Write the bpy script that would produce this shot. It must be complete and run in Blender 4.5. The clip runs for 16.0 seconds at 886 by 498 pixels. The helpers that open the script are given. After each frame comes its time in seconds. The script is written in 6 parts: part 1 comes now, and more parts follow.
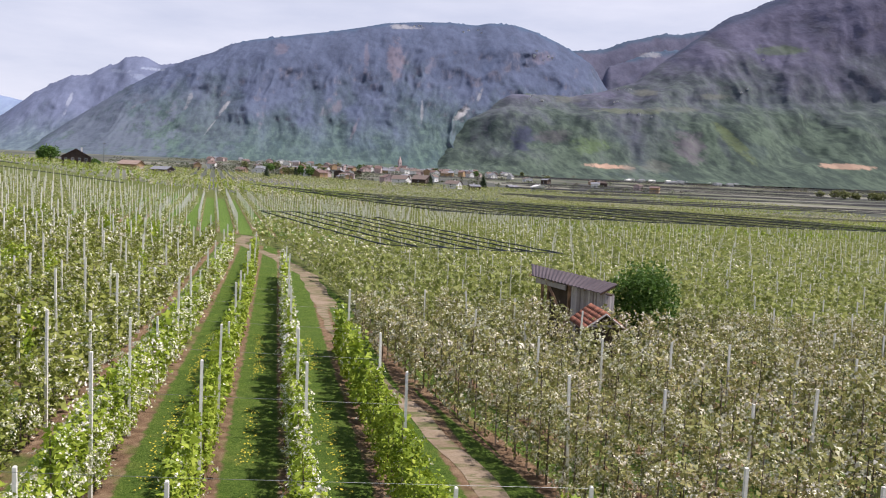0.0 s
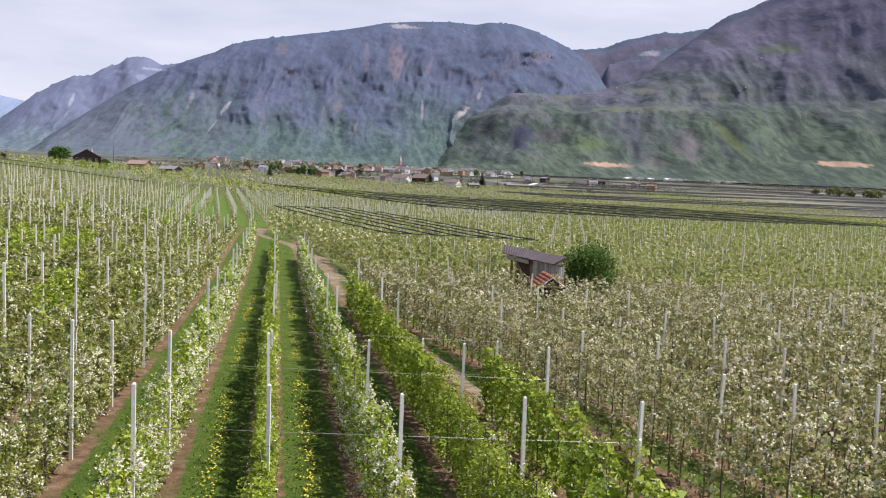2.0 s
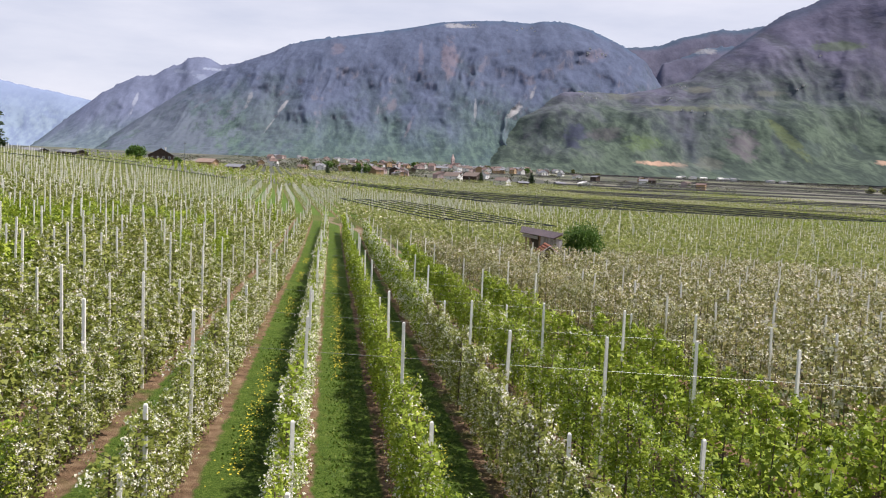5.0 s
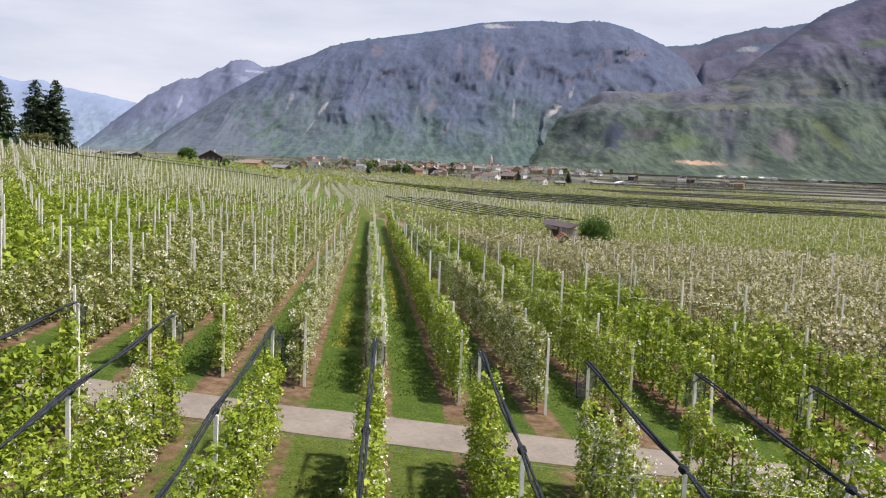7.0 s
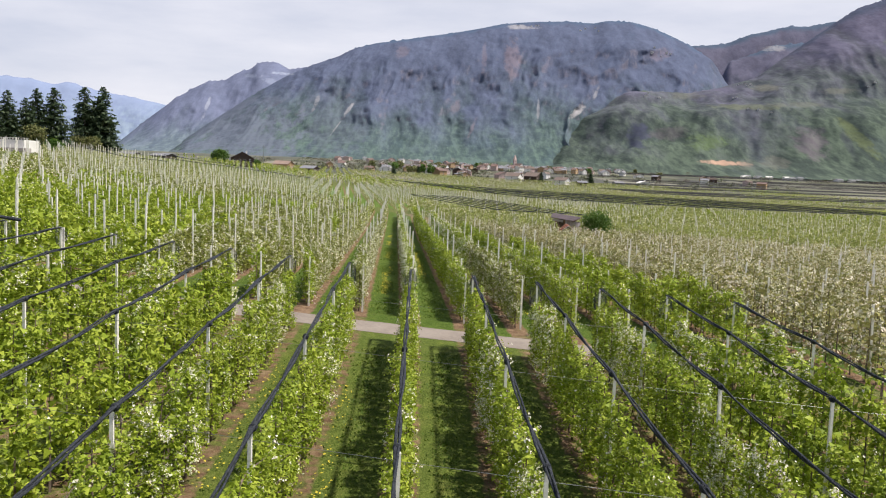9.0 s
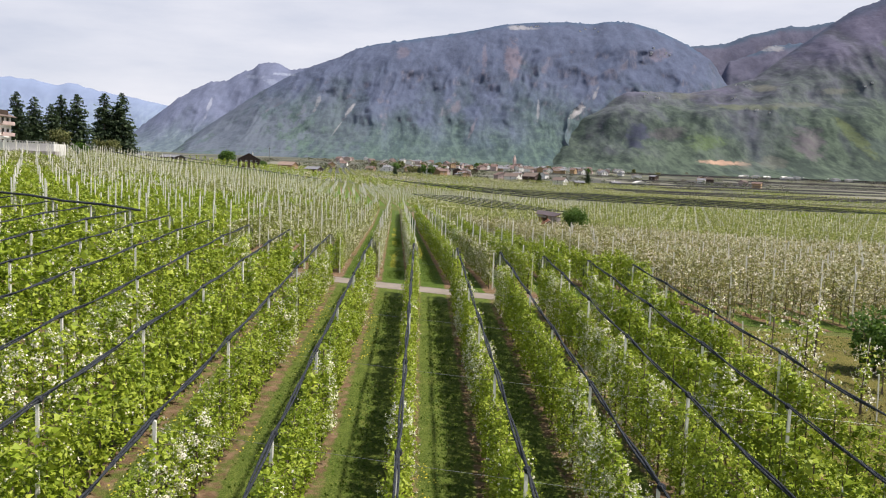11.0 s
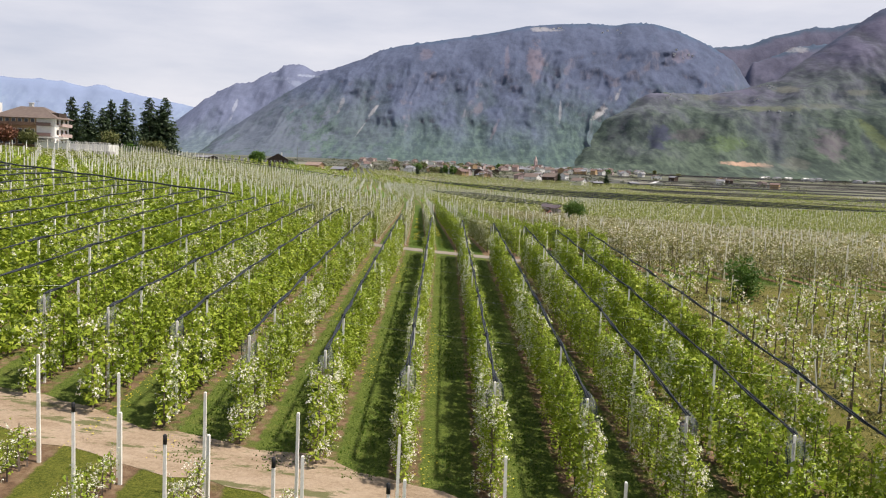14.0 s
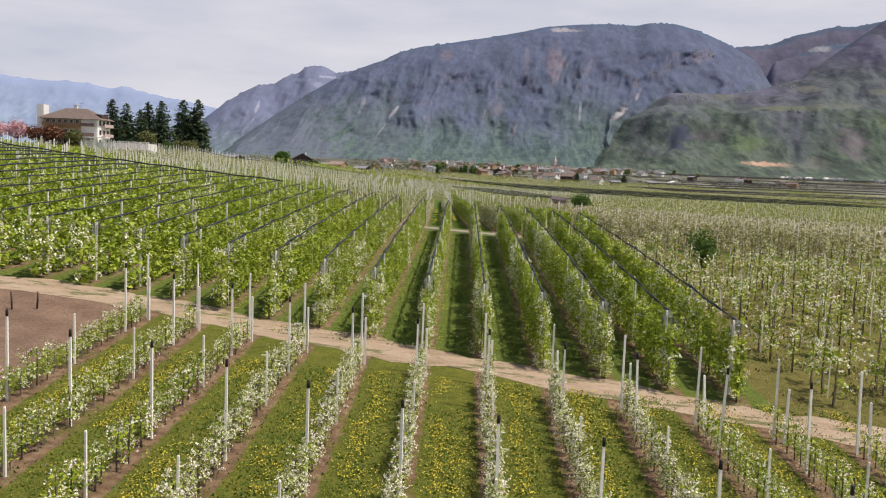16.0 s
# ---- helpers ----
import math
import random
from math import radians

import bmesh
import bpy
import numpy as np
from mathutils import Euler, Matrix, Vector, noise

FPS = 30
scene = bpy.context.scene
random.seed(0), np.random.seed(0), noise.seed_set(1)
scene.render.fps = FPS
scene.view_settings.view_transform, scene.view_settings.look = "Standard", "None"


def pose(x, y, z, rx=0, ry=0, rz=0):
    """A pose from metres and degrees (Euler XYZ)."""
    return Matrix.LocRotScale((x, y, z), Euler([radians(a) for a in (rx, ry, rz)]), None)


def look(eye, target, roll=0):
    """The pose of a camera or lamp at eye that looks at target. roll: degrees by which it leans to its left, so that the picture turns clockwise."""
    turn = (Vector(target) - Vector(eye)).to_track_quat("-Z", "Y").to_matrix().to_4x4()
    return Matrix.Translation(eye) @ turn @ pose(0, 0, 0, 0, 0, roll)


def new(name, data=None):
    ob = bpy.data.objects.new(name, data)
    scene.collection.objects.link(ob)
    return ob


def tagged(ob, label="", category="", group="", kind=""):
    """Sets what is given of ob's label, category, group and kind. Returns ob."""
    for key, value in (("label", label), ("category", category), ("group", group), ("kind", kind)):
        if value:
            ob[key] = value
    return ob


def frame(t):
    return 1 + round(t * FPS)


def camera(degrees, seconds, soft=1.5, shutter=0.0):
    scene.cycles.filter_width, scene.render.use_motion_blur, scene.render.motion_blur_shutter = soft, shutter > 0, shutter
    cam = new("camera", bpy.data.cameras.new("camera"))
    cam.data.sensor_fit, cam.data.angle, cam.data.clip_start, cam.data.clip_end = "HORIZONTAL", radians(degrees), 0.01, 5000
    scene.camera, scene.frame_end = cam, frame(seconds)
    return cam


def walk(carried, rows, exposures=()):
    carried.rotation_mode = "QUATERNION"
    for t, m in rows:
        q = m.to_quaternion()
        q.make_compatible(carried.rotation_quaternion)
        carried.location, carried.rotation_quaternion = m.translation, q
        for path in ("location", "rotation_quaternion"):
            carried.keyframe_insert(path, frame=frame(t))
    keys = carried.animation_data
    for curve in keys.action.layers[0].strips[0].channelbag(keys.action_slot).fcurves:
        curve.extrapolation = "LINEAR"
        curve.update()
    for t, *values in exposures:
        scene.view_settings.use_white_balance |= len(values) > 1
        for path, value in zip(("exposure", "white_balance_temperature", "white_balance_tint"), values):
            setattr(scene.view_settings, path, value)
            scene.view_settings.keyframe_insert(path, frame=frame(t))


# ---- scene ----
cam = camera(55.0, 16.0, 1.1)
PATH = [
    (0.0, pose(0.000, 0.000, 11.930, 85.36, -2.45, -9.40)),
    (0.5, pose(-0.379, -3.793, 11.865, 85.34, -2.45, -9.38)),
    (1.0, pose(-0.805, -8.015, 11.815, 85.32, -2.40, -9.41)),
    (1.5, pose(-1.191, -12.228, 11.802, 85.31, -2.33, -9.39)),
    (2.0, pose(-1.515, -16.277, 11.794, 85.28, -2.27, -9.35)),
    (2.5, pose(-1.811, -20.342, 11.783, 85.25, -2.26, -9.11)),
    (3.0, pose(-2.084, -24.599, 11.750, 85.22, -2.30, -8.59)),
    (3.5, pose(-2.325, -29.047, 11.709, 85.17, -2.35, -7.77)),
    (4.0, pose(-2.530, -33.351, 11.670, 85.11, -2.43, -7.07)),
    (6.5, pose(-3.980, -56.788, 11.665, 84.94, -2.36, -3.87)),
    (7.0, pose(-3.996, -60.245, 11.623, 84.92, -2.31, -3.19)),
    (7.5, pose(-4.022, -64.327, 11.573, 84.90, -2.29, -2.48)),
    (8.0, pose(-4.048, -68.451, 11.547, 84.88, -2.27, -1.90)),
    (8.5, pose(-4.086, -72.720, 11.526, 84.88, -2.25, -1.61)),
    (9.0, pose(-4.131, -77.266, 11.504, 84.89, -2.21, -1.54)),
    (11.5, pose(-4.062, -100.286, 11.872, 84.89, -2.14, -1.49)),
    (12.0, pose(-3.980, -103.671, 11.830, 84.90, -2.17, -1.46)),
    (12.5, pose(-3.876, -107.661, 11.753, 84.91, -2.19, -1.41)),
    (13.0, pose(-3.736, -111.699, 11.599, 84.92, -2.20, -1.19)),
    (13.5, pose(-3.578, -115.903, 11.391, 84.92, -2.23, -0.69)),
    (14.0, pose(-3.421, -120.263, 11.159, 84.90, -2.26, 0.02)),
    (14.5, pose(-3.259, -124.540, 10.893, 84.88, -2.27, 0.62)),
    (15.0, pose(-3.084, -128.721, 10.576, 84.88, -2.25, 1.00)),
    (15.5, pose(-2.900, -132.899, 10.249, 84.89, -2.21, 1.22)),
    (16.0, pose(-2.722, -137.068, 9.952, 84.89, -2.21, 1.38)),
]
walk(cam, PATH, ((0.0, 0.02, 6080.0, 19.0), (4.0, 0.05, 6180.0, 17.5), (9.0, 0.06, 6380.0, 14.5), (13.0, 0.06, 6450.0, 14.0), (16.0, -0.16, 6540.0, 16.0)))

# ---- light ----
SUN_AZ, SUN_EL = 100.0, 62.0   # degrees clockwise from +y, above the horizon
world = bpy.data.worlds.new("overcast_sky")
scene.world = world
world.use_nodes = True
wn, wl = world.node_tree.nodes, world.node_tree.links
wn.clear()
w_out = wn.new("ShaderNodeOutputWorld")
w_bg = wn.new("ShaderNodeBackground")
w_sky = wn.new("ShaderNodeTexSky")
w_sky.sky_type = "NISHITA"
w_sky.sun_disc = False
w_sky.sun_elevation, w_sky.sun_rotation = radians(SUN_EL), radians(SUN_AZ)
w_gain = wn.new("ShaderNodeMix")
w_gain.data_type, w_gain.blend_type = "RGBA", "MULTIPLY"
w_gain.inputs[0].default_value = 1.0
w_gain.inputs[7].default_value = (0.11, 0.11, 0.11, 1)
wl.new(w_sky.outputs[0], w_gain.inputs[6])
w_tc = wn.new("ShaderNodeTexCoord")
w_map = wn.new("ShaderNodeMapping")
w_map.inputs["Scale"].default_value = (1.0, 1.0, 4.5)
wl.new(w_tc.outputs["Generated"], w_map.inputs[0])
w_n = wn.new("ShaderNodeTexNoise")
w_n.inputs["Scale"].default_value, w_n.inputs["Detail"].default_value = 2.6, 7
w_n.inputs["Roughness"].default_value = 0.55
wl.new(w_map.outputs[0], w_n.inputs["Vector"])
w_r = wn.new("ShaderNodeValToRGB")
w_r.color_ramp.elements[0].position, w_r.color_ramp.elements[0].color = 0.36, (0.62, 0.66, 0.75, 1)
w_r.color_ramp.elements[1].position, w_r.color_ramp.elements[1].color = 0.62, (0.84, 0.85, 0.89, 1)
wl.new(w_n.outputs["Fac"], w_r.inputs[0])
w_mix = wn.new("ShaderNodeMix")
w_mix.data_type = "RGBA"
w_sep = wn.new("ShaderNodeSeparateXYZ")      # cloud lies thick over the mountains and opens overhead
wl.new(w_tc.outputs["Generated"], w_sep.inputs[0])
w_open = wn.new("ShaderNodeMapRange")
w_open.interpolation_type = "SMOOTHSTEP"
w_open.inputs[1].default_value, w_open.inputs[2].default_value = 0.20, 0.55
w_open.inputs[3].default_value, w_open.inputs[4].default_value = 0.9, 0.08
wl.new(w_sep.outputs[2], w_open.inputs[0])
wl.new(w_open.outputs[0], w_mix.inputs[0])
wl.new(w_gain.outputs[2], w_mix.inputs[6])
wl.new(w_r.outputs[0], w_mix.inputs[7])
wl.new(w_mix.outputs[2], w_bg.inputs[0])
w_bg.inputs[1].default_value = 1.0
wl.new(w_bg.outputs[0], w_out.inputs[0])

sun_lamp = bpy.data.lights.new("sun", "SUN")
sun_lamp.energy, sun_lamp.angle, sun_lamp.color = 5.9, radians(2.5), (1.0, 0.94, 0.84)
sun = new("sun", sun_lamp)
_az, _el = radians(SUN_AZ), radians(SUN_EL)
sun.matrix_world = look((0, 0, 0), (-math.sin(_az) * math.cos(_el), -math.cos(_az) * math.cos(_el), -math.sin(_el)))
scene.view_settings.exposure = 0.0

# ---- materials ----


def nodes_of(name, rough=0.8, spec=0.3):
    m = bpy.data.materials.new(name)
    m.use_nodes = True
    nt = m.node_tree
    b = nt.nodes["Principled BSDF"]
    b.inputs["Roughness"].default_value = rough
    b.inputs["Specular IOR Level"].default_value = spec
    return m, nt, b


def coords(nt, scale=(1, 1, 1), kind="Position"):
    g = nt.nodes.new("ShaderNodeNewGeometry" if kind == "Position" else "ShaderNodeTexCoord")
    mp = nt.nodes.new("ShaderNodeMapping")
    mp.inputs["Scale"].default_value = scale
    nt.links.new(g.outputs[kind], mp.inputs[0])
    return mp.outputs[0]


def noise_of(nt, vec, scale, detail=5, rough=0.6):
    n = nt.nodes.new("ShaderNodeTexNoise")
    n.inputs["Scale"].default_value, n.inputs["Detail"].default_value, n.inputs["Roughness"].default_value = scale, detail, rough
    nt.links.new(vec, n.inputs["Vector"])
    return n.outputs["Fac"]


def ramp(nt, fac, stops):
    r = nt.nodes.new("ShaderNodeValToRGB")
    els = r.color_ramp.elements
    while len(els) < len(stops):
        els.new(0.5)
    for e, (p, c) in zip(els, stops):
        e.position, e.color = p, (*c, 1)
    nt.links.new(fac, r.inputs[0])
    return r.outputs[0]


def mix(nt, fac, a, b, mode="MIX"):
    m = nt.nodes.new("ShaderNodeMix")
    m.data_type, m.blend_type = "RGBA", mode
    for sock, v in ((m.inputs[0], fac), (m.inputs[6], a), (m.inputs[7], b)):
        if isinstance(v, (int, float)):
            sock.default_value = v
        elif isinstance(v, tuple):
            sock.default_value = (*v, 1)
        else:
            nt.links.new(v, sock)
    return m.outputs[2]


def maths(nt, op, a, b=None, c=None, clamp=False):
    m = nt.nodes.new("ShaderNodeMath")
    m.operation, m.use_clamp = op, clamp
    for sock, v in zip(m.inputs, (a, b, c)):
        if v is None:
            continue
        if isinstance(v, (int, float)):
            sock.default_value = v
        else:
            nt.links.new(v, sock)
    return m.outputs[0]


def smooth(nt, v, lo, hi):
    m = nt.nodes.new("ShaderNodeMapRange")
    m.interpolation_type = "SMOOTHSTEP"
    m.inputs[1].default_value, m.inputs[2].default_value = lo, hi
    nt.links.new(v, m.inputs[0])
    return m.outputs[0]


def bump(nt, b, height, strength, dist):
    n = nt.nodes.new("ShaderNodeBump")
    n.inputs["Strength"].default_value, n.inputs["Distance"].default_value = strength, dist
    nt.links.new(height, n.inputs["Height"])
    nt.links.new(n.outputs[0], b.inputs["Normal"])


def plain(name, c1, c2, scale=3.0, rough=0.8, bumpy=0.3, dist=0.01, metal=0.0, stretch=(1, 1, 1), spec=0.3, kind="Object"):
    """A two-tone worn surface with a coarse stain and a fine grain."""
    m, nt, b = nodes_of(name, rough, spec)
    v = coords(nt, stretch, kind)
    f = noise_of(nt, v, scale, 6)
    g = noise_of(nt, v, scale * 9, 4)
    col = mix(nt, smooth(nt, f, 0.3, 0.7), c1, c2)
    col = mix(nt, 0.25, col, ramp(nt, g, [(0.3, tuple(x * 0.55 for x in c1)), (0.7, tuple(min(1, x * 1.25) for x in c2))]))
    nt.links.new(col, b.inputs["Base Color"])
    b.inputs["Metallic"].default_value = metal
    if bumpy:
        bump(nt, b, g, bumpy, dist)
    return m


def leaf_material(name, c1, c2, c3, trans=0.3):
    """Leaves vary by their island, and let some light through."""
    m, nt, b = nodes_of(name, 0.55, 0.25)
    geo = nt.nodes.new("ShaderNodeNewGeometry")
    col = ramp(nt, geo.outputs["Random Per Island"], [(0.0, c1), (0.5, c2), (1.0, c3)])
    big = noise_of(nt, coords(nt), 0.35, 3)
    col = mix(nt, smooth(nt, big, 0.35, 0.65), col, mix(nt, 1.0, col, (0.80, 0.86, 0.70), "MULTIPLY"))
    nt.links.new(col, b.inputs["Base Color"])
    t = nt.nodes.new("ShaderNodeBsdfTranslucent")
    nt.links.new(col, t.inputs[0])
    ms = nt.nodes.new("ShaderNodeMixShader")
    ms.inputs[0].default_value = trans
    nt.links.new(b.outputs[0], ms.inputs[1])
    nt.links.new(t.outputs[0], ms.inputs[2])
    nt.links.new(ms.outputs[0], nt.nodes["Material Output"].inputs[0])
    return m


M_LEAF = leaf_material("apple_leaf", (0.165, 0.225, 0.016), (0.305, 0.385, 0.032), (0.46, 0.51, 0.068), 0.3)
M_BLOSSOM = leaf_material("apple_blossom", (0.86, 0.80, 0.67), (0.91, 0.87, 0.76), (0.87, 0.76, 0.66), 0.2)
M_STRAW_LEAF = leaf_material("straw_green_leaf", (0.25, 0.28, 0.07), (0.35, 0.37, 0.11), (0.43, 0.43, 0.16), 0.4)
M_DULL_LEAF = leaf_material("young_bronze_leaf", (0.22, 0.215, 0.07), (0.33, 0.315, 0.11), (0.41, 0.35, 0.155), 0.3)
M_DULL_BLOSSOM = leaf_material("fading_blossom", (0.78, 0.71, 0.57), (0.86, 0.80, 0.67), (0.72, 0.62, 0.48), 0.25)
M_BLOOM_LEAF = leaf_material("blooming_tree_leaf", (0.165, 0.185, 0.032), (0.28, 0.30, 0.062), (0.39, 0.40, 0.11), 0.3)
M_BARK = plain("apple_bark", (0.10, 0.075, 0.055), (0.17, 0.13, 0.10), 6, 0.9, 0.5)
M_CONCRETE = plain("concrete_post", (0.80, 0.755, 0.65), (0.90, 0.86, 0.77), 2.0, 0.85, 0.3, 0.005)
M_CAP = plain("black_rubber_cap", (0.012, 0.012, 0.013), (0.03, 0.03, 0.03), 8, 0.6, 0.2, 0.003)
M_NET = plain("rolled_black_net", (0.022, 0.025, 0.029), (0.075, 0.083, 0.094), 5, 0.9, 0.9, 0.03, stretch=(6, 1, 6), spec=0.05)
M_WIRE = plain("galvanised_wire", (0.16, 0.17, 0.16), (0.26, 0.27, 0.26), 8, 0.45, 0.0, metal=0.8)
M_ROAD = plain("pale_farm_road", (0.20, 0.168, 0.135), (0.27, 0.232, 0.192), 0.6, 0.95, 0.5, 0.02, kind="Position")
M_PLOUGHED = plain("bare_brown_soil", (0.12, 0.074, 0.047), (0.225, 0.148, 0.098), 0.5, 0.97, 1.0, 0.15, kind="Position")


def grass_colour(nt, v, c1=(0.036, 0.078, 0.010), c2=(0.074, 0.124, 0.018), c3=(0.145, 0.158, 0.04)):
    a = noise_of(nt, v, 0.7, 6, 0.65)
    f = noise_of(nt, v, 12.0, 6, 0.8)
    col = ramp(nt, a, [(0.3, c1), (0.55, c2), (0.78, c3)])
    mid = noise_of(nt, v, 2.6, 5, 0.7)
    col = mix(nt, 1.0, col, ramp(nt, mid, [(0.32, (0.5, 0.55, 0.5)), (0.5, (1, 1, 1)), (0.7, (1.6, 1.35, 1.4))]), "MULTIPLY")
    return mix(nt, 0.55, col, ramp(nt, f, [(0.34, tuple(x * 0.22 for x in c1)), (0.5, tuple(x * 0.9 for x in c2)), (0.68, tuple(x * 1.5 for x in c3))])), f


def orchard_floor_material(name, x0, lean, y_ref, spacing, soil_half, green=None, litter=0.0):
    """Mown grass alleys with bare brown strips under the tree rows."""
    m, nt, b = nodes_of(name, 0.95, 0.1)
    v = coords(nt)
    sep = nt.nodes.new("ShaderNodeSeparateXYZ")
    nt.links.new(v, sep.inputs[0])
    shift = maths(nt, "MULTIPLY_ADD", maths(nt, "SUBTRACT", sep.outputs[1], y_ref), -lean, sep.outputs[0])
    u = maths(nt, "DIVIDE", maths(nt, "SUBTRACT", shift, x0 - spacing / 2), spacing)
    d = maths(nt, "MULTIPLY", maths(nt, "ABSOLUTE", maths(nt, "SUBTRACT", maths(nt, "FRACT", u), 0.5)), spacing)
    edge = noise_of(nt, v, 1.6, 5)
    d2 = maths(nt, "ADD", d, maths(nt, "MULTIPLY", maths(nt, "SUBTRACT", edge, 0.5), 0.55))
    soil = maths(nt, "SUBTRACT", 1.0, smooth(nt, d2, soil_half - 0.09, soil_half + 0.09))
    grass, fine = grass_colour(nt, v) if green is None else grass_colour(nt, v, *green)
    s1 = noise_of(nt, v, 2.2, 6)
    dirt = ramp(nt, s1, [(0.3, (0.095, 0.058, 0.034)), (0.5, (0.185, 0.118, 0.07)), (0.72, (0.29, 0.205, 0.125))])
    patch = smooth(nt, noise_of(nt, v, 0.33 + litter * 2, 3 + litter * 5), 0.52 - litter * 0.14, 0.72 - litter * 0.12)
    soil = maths(nt, "MULTIPLY", soil, maths(nt, "SUBTRACT", 1.0, maths(nt, "MULTIPLY", patch, 0.85)))
    nt.links.new(mix(nt, soil, grass, dirt), b.inputs["Base Color"])
    bump(nt, b, fine, 0.9, 0.08)
    return m


def meadow_material(name, *c):
    m, nt, b = nodes_of(name, 0.95, 0.1)
    v = coords(nt)
    col, fine = grass_colour(nt, v, *c)
    nt.links.new(col, b.inputs["Base Color"])
    bump(nt, b, fine, 0.9, 0.08)
    return m


def track_material(name="dirt_track", dark=1.0, creep=0.52):
    """Sandy earth, with darker damp spots and grass that creeps in."""
    m, nt, b = nodes_of(name, 0.97, 0.1)
    v = coords(nt)
    a, f = noise_of(nt, coords(nt, (0.5, 1.3, 1)), 0.8, 5), noise_of(nt, v, 7.0, 6, 0.7)
    col = ramp(nt, a, [(0.3, (0.26, 0.19, 0.125)), (0.5, (0.41, 0.32, 0.23)), (0.7, (0.53, 0.43, 0.33))])
    col = mix(nt, 0.4, col, ramp(nt, f, [(0.3, (0.16, 0.11, 0.07)), (0.7, (0.50, 0.41, 0.30))]))
    g = smooth(nt, noise_of(nt, coords(nt, (0.35, 1.1, 1), "Position"), 1.3, 6, 0.7), creep, creep + 0.08)
    col = mix(nt, 1.0, col, (dark, dark * 0.97, dark * 0.92), "MULTIPLY")
    col = mix(nt, maths(nt, "MULTIPLY", g, 0.8), col, (0.085, 0.10, 0.03))
    nt.links.new(col, b.inputs["Base Color"])
    bump(nt, b, f, 0.7, 0.05)
    return m


M_TRACK = track_material("dirt_track", 0.86, 0.53)
M_PATH = track_material("earthen_path", 0.64, 0.49)
M_MEADOW = meadow_material("orchard_meadow", (0.06, 0.095, 0.018), (0.11, 0.13, 0.035), (0.18, 0.155, 0.068))


def valley_material():
    """Fields of the valley floor: long plots, each with its own green or straw tone."""
    m, nt, b = nodes_of("valley_fields", 0.95, 0.1)
    v = coords(nt, (0.0125, 0.004, 0.01))
    vo = nt.nodes.new("ShaderNodeTexVoronoi")
    vo.inputs["Scale"].default_value = 1.0
    nt.links.new(v, vo.inputs["Vector"])
    sep = nt.nodes.new("ShaderNodeSeparateColor")
    nt.links.new(vo.outputs["Color"], sep.inputs[0])
    col = ramp(nt, sep.outputs[0], [(0.0, (0.075, 0.08, 0.064)), (0.3, (0.115, 0.12, 0.084)), (0.55, (0.155, 0.158, 0.108)), (0.8, (0.075, 0.076, 0.074)), (1.0, (0.22, 0.212, 0.165))])
    f = noise_of(nt, coords(nt), 0.15, 6, 0.7)
    col = mix(nt, 0.5, col, mix(nt, 1.0, col, ramp(nt, f, [(0.3, (0.4, 0.4, 0.4)), (0.7, (1.5, 1.5, 1.4))]), "MULTIPLY"))
    nt.links.new(col, b.inputs["Base Color"])
    return m


M_VALLEY = valley_material()

# ---- the lie of the land ----
BASE_Y = (-260, -156, -96, -78, -60, -36, -27.6, 0, 18, 60, 103, 180, 480, 960, 1680, 3000, 6000)
BASE_Z = (-7, -3.2, 0.2, 1.3, 2.0, 3.0, 3.1, 2.5, 2.2, 1.2, 1.3, 1.8, 3.4, 9.5, 26, 50, 70)
_yy = np.arange(-260, 6000, 2.0)
_zz = np.interp(_yy, BASE_Y, BASE_Z)
_zz = np.convolve(np.pad(_zz, 5, mode="edge"), np.ones(11) / 11, mode="valid")


def ground_z(x, y):
    """Height of the ground: a gentle fan that rises to the hillside at smaller x and falls to the valley at larger x."""
    x, y = np.asarray(x, float), np.asarray(y, float)
    d = x + 3.6
    n = np.maximum(-d, 0)
    hill = np.where(n < 84, 0.055 * n + 0.0004 * n * n, 7.44 + 7.5 * (1 - np.exp(-(np.maximum(n, 84) - 84) / 45)))
    fade = np.interp(y, (-360, 300, 504, 1080), (1, 1, 0.6, 0.0))
    return np.interp(y, _yy, _zz) + hill * fade - 4.2 * (1 - np.exp(-np.maximum(d, 0) / 90))


# ---- mesh helpers ----


def mesh_of(name, verts, faces, mats, index=None, shade=False):
    """A mesh from arrays; all faces have the same number of corners."""
    verts, faces = np.asarray(verts, np.float32), np.asarray(faces, np.int32)
    me = bpy.data.meshes.new(name)
    k = faces.shape[1]
    me.vertices.add(len(verts))
    me.vertices.foreach_set("co", verts.ravel())
    me.loops.add(faces.size)
    me.loops.foreach_set("vertex_index", faces.ravel())
    me.polygons.add(len(faces))
    me.polygons.foreach_set("loop_start", np.arange(0, faces.size, k, dtype=np.int32))
    for mt in mats:
        me.materials.append(mt)
    if index is not None:
        me.polygons.foreach_set("material_index", np.asarray(index, np.int32))
    me.polygons.foreach_set("use_smooth", np.full(len(faces), shade, dtype=bool))
    me.update(calc_edges=True)
    me.validate()
    return me


def part(name, data, parent, label=""):
    ob = new(name, data)
    ob.parent = parent
    return tagged(ob, label)


def empty(name, m=None):
    ob = new(name)
    ob.empty_display_size = 0.2
    if m is not None:
        ob.matrix_world = m
    return ob


